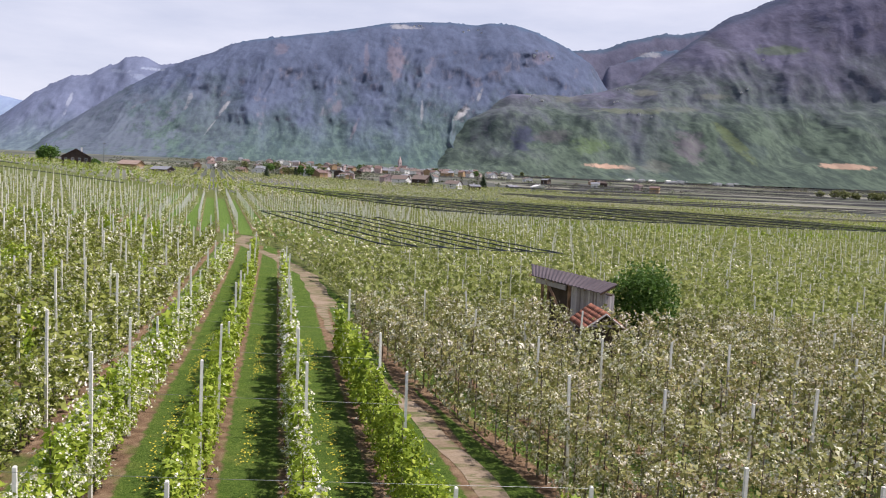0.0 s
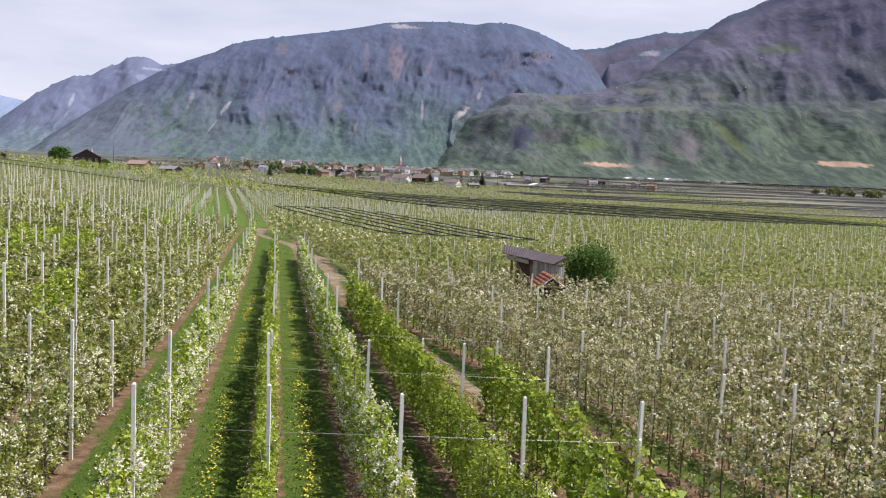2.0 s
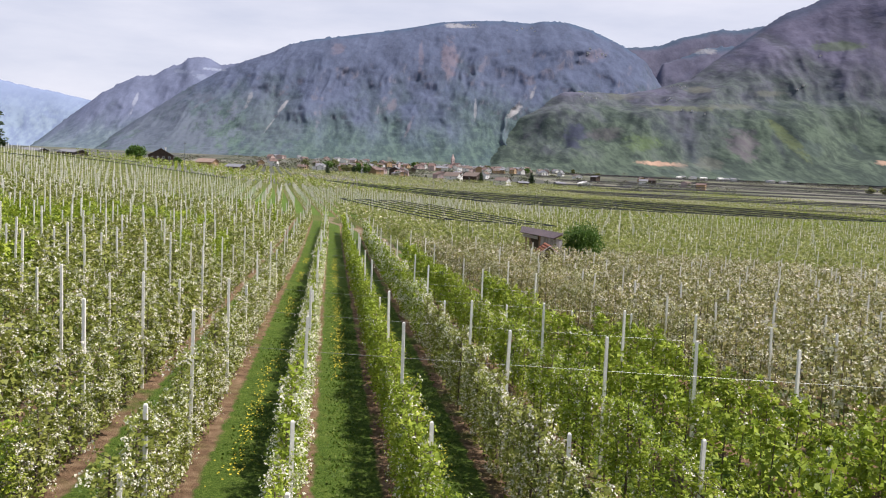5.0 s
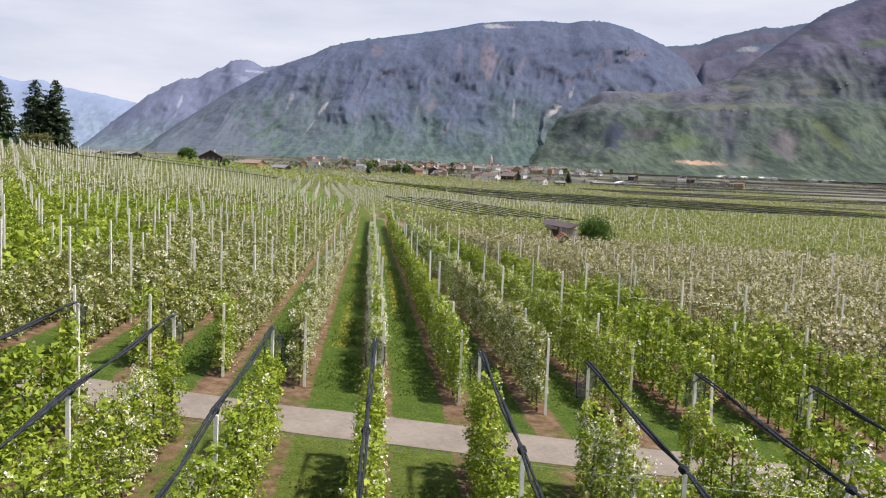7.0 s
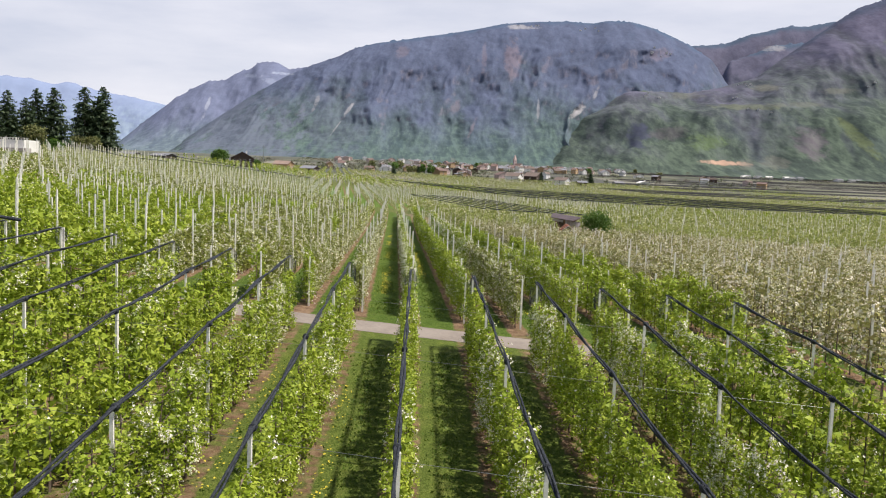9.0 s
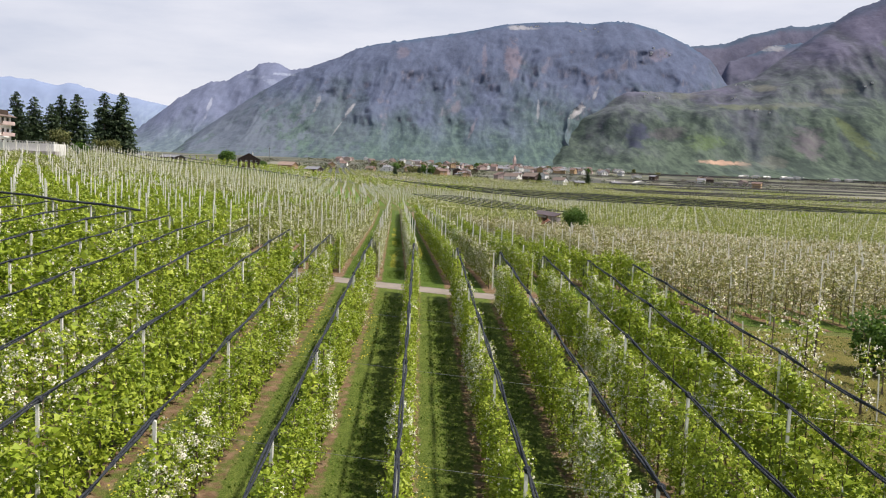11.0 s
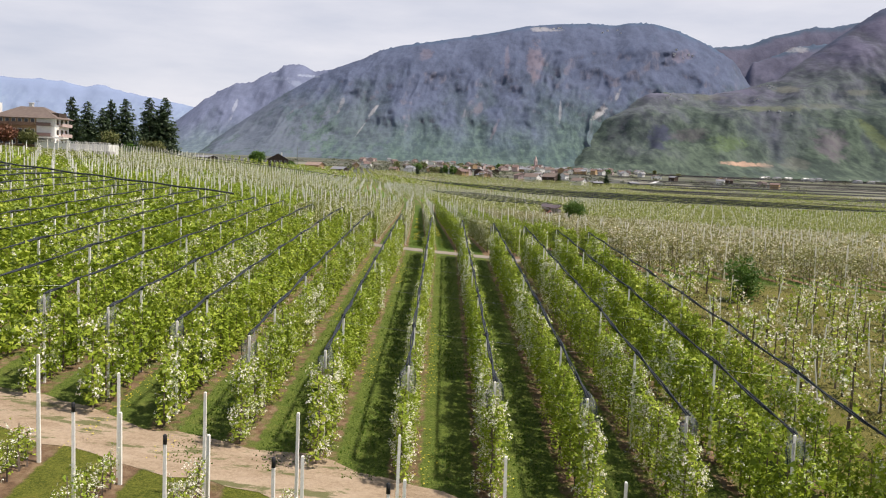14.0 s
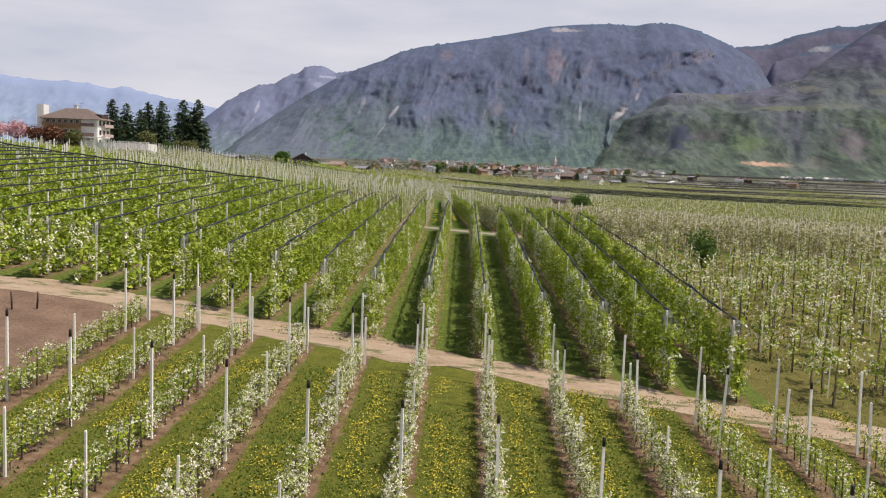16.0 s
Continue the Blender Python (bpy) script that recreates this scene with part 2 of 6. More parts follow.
def sheet(name, xs, ys_of, lift, mat, label, kind="structure", category=""):
    """A piece of ground over columns xs, with ys_of(x) giving the y values of a column."""
    cols = [np.asarray(ys_of(x), float) for x in xs]
    n = len(cols[0])
    X = np.repeat(np.asarray(xs, float), n)
    Y = np.concatenate(cols)
    V = np.stack([X, Y, ground_z(X, Y) + lift], 1)
    a = (np.arange(len(xs) - 1)[:, None] * n + np.arange(n - 1)[None, :]).ravel()
    F = np.stack([a, a + n, a + n + 1, a + 1], 1)
    ob = new(name, mesh_of(name, V, F, [mat], shade=True))
    return tagged(ob, label, category, kind=kind)


class Parts:
    """Collects triangles of several materials into one mesh."""

    def __init__(self):
        self.v, self.f, self.m, self.n = [], [], [], 0

    def add(self, v, f, m=0):
        self.v.append(np.asarray(v, float))
        self.f.append(np.asarray(f, int) + self.n)
        self.m.append(np.full(len(f), m))
        self.n += len(v)

    def arrays(self):
        return np.concatenate(self.v), np.concatenate(self.f), np.concatenate(self.m)

    def mesh(self, name, mats, shade=False):
        v, f, m = self.arrays()
        return mesh_of(name, v, f, mats, m, shade)


def tube(points, radii, sides=6):
    """Triangles of a bent tapered tube."""
    p = np.asarray(points, float)
    radii = np.broadcast_to(np.asarray(radii, float), (len(p),))
    t = np.gradient(p, axis=0)
    t /= np.linalg.norm(t, axis=1)[:, None]
    up = np.where(np.abs(t[:, 2:3]) > 0.9, np.array([[1.0, 0, 0]]), np.array([[0, 0, 1.0]]))
    a = np.cross(t, up)
    a /= np.linalg.norm(a, axis=1)[:, None]
    b = np.cross(t, a)
    w = np.arange(sides) * 2 * np.pi / sides
    V = (p[:, None] + radii[:, None, None] * (np.cos(w)[None, :, None] * a[:, None] + np.sin(w)[None, :, None] * b[:, None])).reshape(-1, 3)
    F = []
    for i in range(len(p) - 1):
        for j in range(sides):
            k = (j + 1) % sides
            q = (i * sides + j, i * sides + k, (i + 1) * sides + k, (i + 1) * sides + j)
            F += [(q[0], q[1], q[2]), (q[0], q[2], q[3])]
    for j in range(1, sides - 1):
        F += [(0, j + 1, j), ((len(p) - 1) * sides, (len(p) - 1) * sides + j, (len(p) - 1) * sides + j + 1)]
    return V, np.array(F)


def box(x0, x1, y0, y1, z0, z1):
    V = np.array([(x, y, z) for z in (z0, z1) for y in (y0, y1) for x in (x0, x1)], float)
    F = np.array([(0, 2, 1), (1, 2, 3), (4, 5, 6), (5, 7, 6), (0, 1, 4), (1, 5, 4), (2, 6, 3), (3, 6, 7), (0, 4, 2), (2, 4, 6), (1, 3, 5), (3, 7, 5)])
    return V, F


def petals(rng, centres, size, flat=0.0, quad=True, out=None):
    """Leaf-like faces at the given centres; they look outwards and up, each in its own way."""
    n = len(centres)
    want = rng.normal(size=(n, 3)) * 0.55
    want[:, 2] += 0.55 + flat
    if out is not None:
        want += 0.75 * out / np.maximum(np.linalg.norm(out, axis=1), 1e-3)[:, None]
    want /= np.linalg.norm(want, axis=1)[:, None]
    d = np.cross(want, rng.normal(size=(n, 3)))
    d /= np.linalg.norm(d, axis=1)[:, None]
    e = np.cross(want, d)
    s = (size * rng.uniform(0.7, 1.35, n))[:, None]
    if quad:
        V = np.stack([centres - d * s, centres + e * s * 0.6, centres + d * s, centres - e * s * 0.6], 1).reshape(-1, 3)
        a = np.arange(n) * 4
        F = np.concatenate([np.stack([a, a + 1, a + 2], 1), np.stack([a, a + 2, a + 3], 1)])
    else:
        V = np.stack([centres - d * s, centres + d * s * 0.7 + e * s * 0.8, centres + d * s * 0.7 - e * s * 0.8], 1).reshape(-1, 3)
        a = np.arange(n) * 3
        F = np.stack([a, a + 1, a + 2], 1)
    return V, F


# ---- apple trees ----
TREE_KINDS = {  # leaves, blossoms as shares of the crown's faces; materials
    "green": (1.12, 0.11), "mid": (1.0, 0.40), "white": (0.66, 1.5), "pale": (0.75, 2.1), "bloom": (0.85, 1.3), "young": (0.28, 1.25), "dull": (0.65, 0.8),
}
TIERS = {"near": (660, 0.044, False), "mid": (270, 0.067, False), "far": (88, 0.115, False), "dot": (25, 0.195, False), "speck": (7, 0.36, False)}


def tree_arrays(kind, tier, seed):
    """Trunk, leaves and blossoms of one spindle-trained apple tree, as three pieces of triangles."""
    rng = np.random.default_rng(seed)
    count, size, quad = TIERS[tier]
    lf, bl = TREE_KINDS[kind]
    tall, wide, low = (1.6, 0.34, 0.28) if kind == "young" else (3.35, 0.62 if kind == "pale" else 0.45, 0.22)
    along_row = 0.45 if kind == "young" else 0.78
    if kind == "young":
        count, size = int(count * 0.62), size * (0.7 if tier == "mid" else 0.92)
    bark = Parts()
    sides = 6 if tier == "near" else 3
    if tier in ("near", "mid") or (tier == "far" and kind in ("pale", "young")):
        n_t = 5 if tier == "near" else 3
        hgt = np.linspace(0, tall * 0.93, n_t)
        trunk = np.stack([rng.normal(0, 0.03, n_t), rng.normal(0, 0.03, n_t), hgt], 1)
        trunk[0] = (0, 0, -0.1)
        bark.add(*tube(trunk, np.linspace(0.045, 0.015, n_t), sides))
    # limbs, and the clusters of twigs that carry leaves
    limbs = 26 if tier == "near" else 20
    tips, zz = [], rng.uniform(low, tall * 0.95, limbs)
    for z in zz:
        a = rng.uniform(0, 2 * np.pi)
        taper = 1.0 - 0.36 * max(0, (z - low) / (tall - low)) ** 1.6
        r = wide * taper * rng.uniform(0.7, 1.15)
        tip = np.array([math.cos(a) * r * 0.88, math.sin(a) * along_row * rng.uniform(0.6, 1.15), z + rng.uniform(-0.1, 0.25)])
        tips.append(tip)
        if tier == "near":
            bark.add(*tube([(0, 0, z - 0.08), tip], (0.016, 0.005), 3))
    tips = np.array(tips)

    def cloud(n, loose=0.075):
        i = rng.integers(0, limbs, n)
        along = rng.uniform(0.42, 1.1, n) ** 0.6
        c = tips[i] * np.stack([along, along, np.ones(n)], 1)
        return c + rng.normal(0, loose, (n, 3)) * (1, 1.3, 1.6)

    def inner(n):
        """Shaded leaves near the stem, which close the crown."""
        z = rng.uniform(low, tall * 0.93, n)
        r = wide * 0.52 * (1.0 - 0.4 * (z - low) / tall)
        return np.stack([r * rng.uniform(-1, 1, n), rng.uniform(-0.62, 0.62, n) * (tall / 3.35), z], 1)

    leaves = (lambda c: petals(rng, c, size, 0.1, quad, c * (1, 1, 0)))(cloud(max(3, int(count * lf))))
    n_in, s_in = {"near": (280, 0.085), "mid": (140, 0.132), "far": (36, 0.25), "dot": (8, 0.38), "speck": (3, 0.6)}[tier]
    n_in = n_in // (4 if kind == "young" else 1)
    v, f = petals(rng, inner(n_in), s_in * (0.6 if kind in ("young", "pale") else 1), 0.3, False)
    leaves = (np.concatenate([leaves[0], v]), np.concatenate([leaves[1], f + len(leaves[0])]))
    nb = max(2, int(count * bl * (0.24 if tier == "near" else 0.25 if tier == "mid" else 0.75)))
    c = cloud(nb, 0.06)
    c[:, :2] *= 1.14
    size_b = size * {"near": 0.72, "mid": 0.66}.get(tier, 0.68) * (0.88 if kind == "pale" else 1)
    if tier in ("near", "mid"):      # blossoms stand in tufts of three
        c = np.repeat(c, 3, axis=0) + rng.normal(0, size_b * 0.85, (nb * 3, 3))
    flowers = petals(rng, c, size_b, 0.0, quad, c * (1, 1, 0))
    return (bark.arrays()[:2] if bark.n else None), leaves, flowers


CACHE = {}


def tree(kind, tier, variant):
    key = (kind, tier, variant)
    if key not in CACHE:
        CACHE[key] = tree_arrays(kind, tier, hash_of(key))
    return CACHE[key]


def hash_of(key):
    return sum((i + 1) * 131 * ord(ch) for i, ch in enumerate(str(key))) % 100003


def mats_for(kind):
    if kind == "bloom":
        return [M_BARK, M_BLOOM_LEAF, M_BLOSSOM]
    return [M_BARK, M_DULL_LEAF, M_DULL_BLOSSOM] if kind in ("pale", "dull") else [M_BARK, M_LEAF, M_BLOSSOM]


def plant(name, rows, label, category="trees"):
    """One object for many trees. rows: (x, y, kind, tier, scale); trees of the kind 'pale' have duller leaves."""
    rng = np.random.default_rng(len(rows))
    V, F, I, n = [], [], [], 0
    groups = {}
    for r in rows:
        groups.setdefault((r[2], r[3], int(rng.integers(0, 5))), []).append(r)
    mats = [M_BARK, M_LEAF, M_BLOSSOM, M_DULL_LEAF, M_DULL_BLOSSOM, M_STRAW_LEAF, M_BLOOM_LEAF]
    for (kind, tier, var), rs in groups.items():
        pieces = tree(kind, tier, var)
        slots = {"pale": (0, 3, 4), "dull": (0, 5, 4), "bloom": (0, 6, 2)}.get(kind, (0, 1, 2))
        xy = np.array([(r[0], r[1]) for r in rs])
        sc = np.array([r[4] for r in rs])
        a = rng.integers(0, 2, len(rs)) * np.pi + rng.normal(0, 0.25, len(rs))
        z = ground_z(xy[:, 0], xy[:, 1])
        ca, sa = np.cos(a)[:, None], np.sin(a)[:, None]
        for piece, slot in zip(pieces, slots):
            if piece is None:
                continue
            v, f = piece
            X = (v[None, :, 0] * ca - v[None, :, 1] * sa) * sc[:, None] + xy[:, :1]
            Y = (v[None, :, 0] * sa + v[None, :, 1] * ca) * sc[:, None] + xy[:, 1:]
            Z = v[None, :, 2] * sc[:, None] + z[:, None]
            V.append(np.stack([X, Y, Z], 2).reshape(-1, 3))
            F.append((f[None] + (np.arange(len(rs)) * len(v))[:, None, None]).reshape(-1, 3) + n)
            I.append(np.full(len(f) * len(rs), slot))
            n += len(v) * len(rs)
    ob = new(name, mesh_of(name, np.concatenate(V), np.concatenate(F), mats, np.concatenate(I)))
    return tagged(ob, label, category, kind="stuff")

# ---- plan of the orchards ----
SP = 3.05


def road_y(x):
    return -32.4 - 0.16 * (np.asarray(x, float) + 4)


def track_y(x):
    return -94.3 - 0.33 * (np.clip(np.asarray(x, float), -24, 40) + 2.9) + 0.2


def row_a(k, y):
    return -4.44 + SP * k - 0.028 * (y + 28)


def row_b(k, y):
    return -4.4 + SP * k + 0 * y


def row_d(k, y):
    return 9.8 + SP * k - 0.15 * (y - 21)


A_ENDS = {0: 106, 1: 97, 2: 88, 3: 52, 4: 19, 5: 1, 6: -17}

# ---- ground ----


def spread(near, far, step, grow):
    out, s = [0.0], step
    while out[-1] < far:
        if out[-1] > near:
            s *= grow
        out.append(out[-1] + s)
    return np.array(out)


_px = np.concatenate([-spread(90, 3200, 3.0, 1.12)[::-1][:-1], spread(90, 3600, 3.0, 1.12)])
_py = np.concatenate([-spread(150, 400, 3.0, 1.2)[::-1][:-1], spread(200, 4900, 3.0, 1.10)])
sheet("ground", _px, lambda x: _py, -0.30, M_VALLEY, "patchwork of green and straw-coloured valley fields")

M_FLOOR_A = orchard_floor_material("grass_alleys_upper", -4.44, -0.028, -28, SP, 0.58)
M_FLOOR_B = orchard_floor_material("grass_alleys_netted", -4.4, 0.0, 0, SP, 0.56, ((0.05, 0.085, 0.013), (0.10, 0.14, 0.024), (0.17, 0.175, 0.05)), 0.8)
M_FLOOR_C = orchard_floor_material("grass_alleys_young", -4.4, 0.0, 0, SP, 0.42, ((0.052, 0.080, 0.011), (0.112, 0.128, 0.02), (0.195, 0.165, 0.035)))
M_FLOOR_D = orchard_floor_material("grass_alleys_blossoming", 9.8, -0.15, 21, SP, 0.55)


def span(lo, hi, n):
    return np.linspace(lo, hi, n)


def path_x(y):
    """The grassy dirt path that runs along the upper orchard."""
    return np.interp(y, (-36, 21, 34, 53, 71, 92, 110, 124, 137), (15.2, 8.3, 6.9, 4.1, 3.0, 1.6, -2.5, -8.0, -7.5))


def upper_end(x):
    """Where the upper orchard stops towards the path."""
    return float(np.interp(x, (-3, 0.2, 3.2, 6.2, 9.2, 12.2, 18), (123, 99, 84, 50, 18, 0, -29)))


sheet("orchard_meadow", np.arange(-150, 261, 3.0), lambda x: span(-170, 330, 168), -0.03, M_MEADOW, "grassy ground between the orchard plots")
sheet("orchard_floor_upper", np.arange(-100, 18.1, 2.0), lambda x: span(float(road_y(x)) + 0.9, upper_end(x), 76), 0.0, M_FLOOR_A, "mown grass alleys with bare soil strips under trees")
M_FLOOR_H = orchard_floor_material("fresh_grass_alleys", -4.0, -0.1, 142, SP, 0.35, ((0.06, 0.12, 0.018), (0.10, 0.165, 0.028), (0.15, 0.19, 0.05)))
sheet("orchard_floor_far", np.arange(-40, 10.1, 2.0), lambda x: span(139, 262, 42), 0.02, M_FLOOR_H, "fresh green grass between far young rows")
sheet("orchard_floor_netted", np.arange(-100, 13.1, 1.5), lambda x: span(float(track_y(x)) + 1.0, float(road_y(x)) - 1.0, 32), 0.0, M_FLOOR_B, "shaded grass alleys with reddish soil strips")
sheet("orchard_floor_young", np.arange(-21.2, 34.9, 1.6), lambda x: span(-165, float(track_y(x)) - 0.9, 36), 0.0, M_FLOOR_C, "grass full of dandelions between young tree rows")
sheet("bare_plot", np.arange(-60.2, -21.1, 1.5), lambda x: span(-165, float(track_y(x)) - 0.9, 36), 0.0, M_PLOUGHED, "bare brown plot of freshly tilled soil")


def sheet_rows(name, ys, x_of, lift, mat, label):
    cols = [np.asarray(x_of(y), float) for y in ys]
    n = len(cols[0])
    Y = np.repeat(np.asarray(ys, float), n)
    X = np.concatenate(cols)
    V = np.stack([X, Y, ground_z(X, Y) + lift], 1)
    a = (np.arange(len(ys) - 1)[:, None] * n + np.arange(n - 1)[None, :]).ravel()
    F = np.stack([a, a + 1, a + n + 1, a + n], 1)
    return tagged(new(name, mesh_of(name, V, F, [mat], shade=True)), label, kind="structure")


sheet_rows("orchard_floor_blossoming", np.arange(-38, 61, 3.0), lambda y: span(float(row_d(0, y)) - 0.8, 150, 50), 0.0, M_FLOOR_D, "soil and grass below blossoming tree rows")


M_OPEN = meadow_material("open_plot_grass", (0.070, 0.074, 0.018), (0.140, 0.130, 0.034), (0.205, 0.160, 0.064))
sheet("open_plot", np.arange(12.5, 70, 1.6), lambda x: span(float(track_y(x)) + 1.2, -39.5, 30), -0.01, M_OPEN, "rough olive and straw-coloured grass of an open plot")


def strip_x(name, xs, y_of, half, lift, mat, label, wob=0.25):
    rng = np.random.default_rng(5)
    wob_a = np.convolve(rng.normal(0, wob, len(xs) + 8), np.ones(3) / 3, "same")[: len(xs)]
    wob_b = np.convolve(rng.normal(0, wob, len(xs) + 8), np.ones(3) / 3, "same")[: len(xs)]
    t = np.linspace(-1, 1, 7)
    lows = {float(x): (float(y_of(x)) - half + wob_a[i], float(y_of(x)) + half + wob_b[i]) for i, x in enumerate(xs)}
    ob = sheet(name, xs, lambda x: np.interp(t, (-1, 1), lows[float(x)]), lift, mat, label)
    return ob


strip_x("farm_road", np.arange(-100, 16.1, 1.0), road_y, 1.35, 0.014, M_ROAD, "pale gravel farm road between orchard plots", 0.12)
strip_x("dirt_track", np.arange(-60, 60.1, 1.0), track_y, 1.6, 0.014, M_TRACK, "sandy dirt track with worn wheel ruts", 0.55)
sheet_rows("dirt_path", np.arange(14, 140, 1.5), lambda y: span(float(path_x(y)) - 1.55 + 0.12 * math.sin(y * 0.9), float(path_x(y)) - 0.55 + 0.15 * math.sin(y * 0.7) + 0.9 * min(1, max(0, (y - 45) / 20)), 4), 0.014, M_PATH, "narrow earthen path beside the orchard")

# ---- orchards ----
_rng = np.random.default_rng(11)


def tier_of(x, y):
    d = max(abs(x + 3) * 2.0, y if y > 0 else 0, 12)
    return "near" if d < 16 else "mid" if d < 35 else "far" if d < 92 else "dot"


def patchy(x, y, s=0.09, o=0.0):
    return noise.noise(Vector((x * s * 2 + o, y * s, o)))


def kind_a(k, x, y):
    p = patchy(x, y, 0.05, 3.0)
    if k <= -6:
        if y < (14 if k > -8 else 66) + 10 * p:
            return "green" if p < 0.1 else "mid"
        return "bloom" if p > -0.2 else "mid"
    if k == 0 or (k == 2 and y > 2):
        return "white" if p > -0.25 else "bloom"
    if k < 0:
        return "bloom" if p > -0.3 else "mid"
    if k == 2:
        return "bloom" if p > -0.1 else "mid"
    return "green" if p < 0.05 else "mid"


def kind_b(k, x, y):
    p = patchy(x, y, 0.13, 7.0) + 0.35 * patchy(x, y, 0.5, 2.0)
    if y < float(track_y(x)) + (4.6 if k < -1 else 3.2):
        return "white"
    return "green" if p < 0.06 else "mid" if p < 0.2 else "white"


TREES = []     # x, y, kind, tier, scale, block
for k in range(-30, 7):
    y0 = float(road_y(row_a(k, -28))) + 4.4
    y1 = A_ENDS.get(k, 118)
    step = 0.95 if k > -12 else 1.2 if k > -18 else 1.5
    for y in np.arange(y0, y1, step):
        y = y + _rng.normal(0, 0.1)
        x = float(row_a(k, y)) + _rng.normal(0, 0.06)
        TREES.append((x, y, kind_a(k, x, y), tier_of(x, y), _rng.uniform(0.78, 1.02), "a", k))
for k in range(-30, 6):
    x = float(row_b(k, 0))
    step = 0.95 if k > -12 else 1.2 if k > -18 else 1.5
    for y in np.arange(float(track_y(x)) + 1.8, float(road_y(x)) - 2.6, step):
        y = y + _rng.normal(0, 0.1)
        TREES.append((x + _rng.normal(0, 0.06), y, kind_b(k, x, y), tier_of(x, y), _rng.uniform(0.84, 1.08), "b", k))
for k in range(-5, 8):
    x = float(row_b(k, 0))
    for y in np.arange(float(track_y(x)) - 3.7, -128, -0.75):
        y = y + _rng.normal(0, 0.1)
        TREES.append((x + _rng.normal(0, 0.06), y, "young", tier_of(x, y) if abs(x + 3) > 8.5 else "near", _rng.uniform(0.75, 1.1), "c", k))
for k in range(0, 46):
    for y in np.arange(-37, 60, 1.0):
        y = y + _rng.normal(0, 0.1)
        x = float(row_d(k, y)) + _rng.normal(0, 0.08)
        if x > 12 + 0.52 * (y + 137) or (x < float(path_x(y)) + 0.2) or math.hypot(x - 24, y - 56.5) < 2.6 or math.hypot(x - 20.9, y - 58.7) < 3.4 or math.hypot(x - 18.4, y - 50) < 1.7 or math.hypot(x - 21, y - 56) < 2.2:
            continue
        t = tier_of(x, y)
        TREES.append((x, y, "pale", "mid" if t == "near" else t, _rng.uniform(0.9, 1.15), "d", k))
for k in range(-3, 80):
    for y in np.concatenate([np.arange(60, 108, 1.8), np.arange(108, 175, 3.2)]):
        x = float(row_d(k, y)) + _rng.normal(0, 0.1)
        if x > 12 + 0.52 * (y + 137) or x < float(path_x(y)) + 0.8 or math.hypot(x - 20.5, y - 61) < 4.5 or math.hypot(x - 17.5, y - 68) < 3.5:
            continue
        TREES.append((x, y + _rng.normal(0, 0.1), "dull", "dot" if y > 92 else "far", _rng.uniform(0.9, 1.1), "f", k))


for k in range(-36, -2):          # hillside rows beyond the upper orchard
    for y in np.arange(122, 225, 2.1):
        x = float(row_a(k, y)) - 0.05 * (y - 120)
        if _rng.random() < 0.9 and not (y > 126 and x < -90 - 0.45 * (y - 120)):
            TREES.append((x + _rng.normal(0, 0.1), y, "dull" if patchy(x, y, 0.03, 9) > -0.3 else "bloom", "dot", _rng.uniform(0.55, 0.8), "l", k))
for k in range(-14, 26):          # young rows behind the path
    for y in np.arange(142, 262, 1.8):
        x = -4.0 + SP * k - 0.1 * (y - 142)
        if x < -26 or x > 70 or (x > -8 and y < 150 + 0.0 * x) or (x > 4 and y < 172):
            continue
        TREES.append((x + _rng.normal(0, 0.1), y, "dull", "dot", _rng.uniform(0.42, 0.6), "h", k))
for k in range(0, 60):            # green rows of the lower orchard
    for y in np.arange(176, 200, 2.4):
        x = 30 + SP * k - 0.15 * (y - 176)
        TREES.append((x + _rng.normal(0, 0.1), y, "dull" if y < 200 else "green", "dot", _rng.uniform(0.9, 1.1), "f", k))
for k in range(0, 9):             # scattered young trees on the open plot
    for y in np.arange(-96, -46, 1.9):
        x = 14.5 + SP * 1.1 * k - 0.06 * (y + 70)
        if y < float(track_y(x)) + 3 or _rng.random() < 0.3 or math.hypot(x - 22, y + 49.5) < 3:
            continue
        TREES.append((x + _rng.normal(0, 0.2), y + _rng.normal(0, 0.3), "young", "mid", _rng.uniform(1.2, 2.1), "e", k))

singles = [t for t in TREES if t[3] == "near" and t[5] in "ab" and t[6] in (-1, 0, 1) and -86 < t[1] < 8][:300]
_single = set(id(t) for t in singles)
names = {"a": "upper orchard", "b": "netted orchard", "c": "young orchard", "d": "blossoming orchard", "f": "lower orchard", "l": "hillside", "h": "young rows by the path", "e": "open plot"}
for blk in "abcdeflh":
    rest = [t for t in TREES if t[5] == blk and id(t) not in _single]
    if rest:
        plant("apple_tree_rows", rest, f"rows of spindle apple trees in leaf and blossom, {names[blk]}")

TEMPLATES = {}


def tree_template(kind, variant):
    key = (kind, variant)
    if key not in TEMPLATES:
        bark, leaves, flowers = tree(kind, "near", variant)
        mats = mats_for(kind)
        TEMPLATES[key] = [mesh_of(n, v, f, [mt]) for (v, f), n, mt in ((bark, "trunk", mats[0]), (leaves, "foliage", mats[1]), (flowers, "blossom", mats[2]))]
    return TEMPLATES[key]


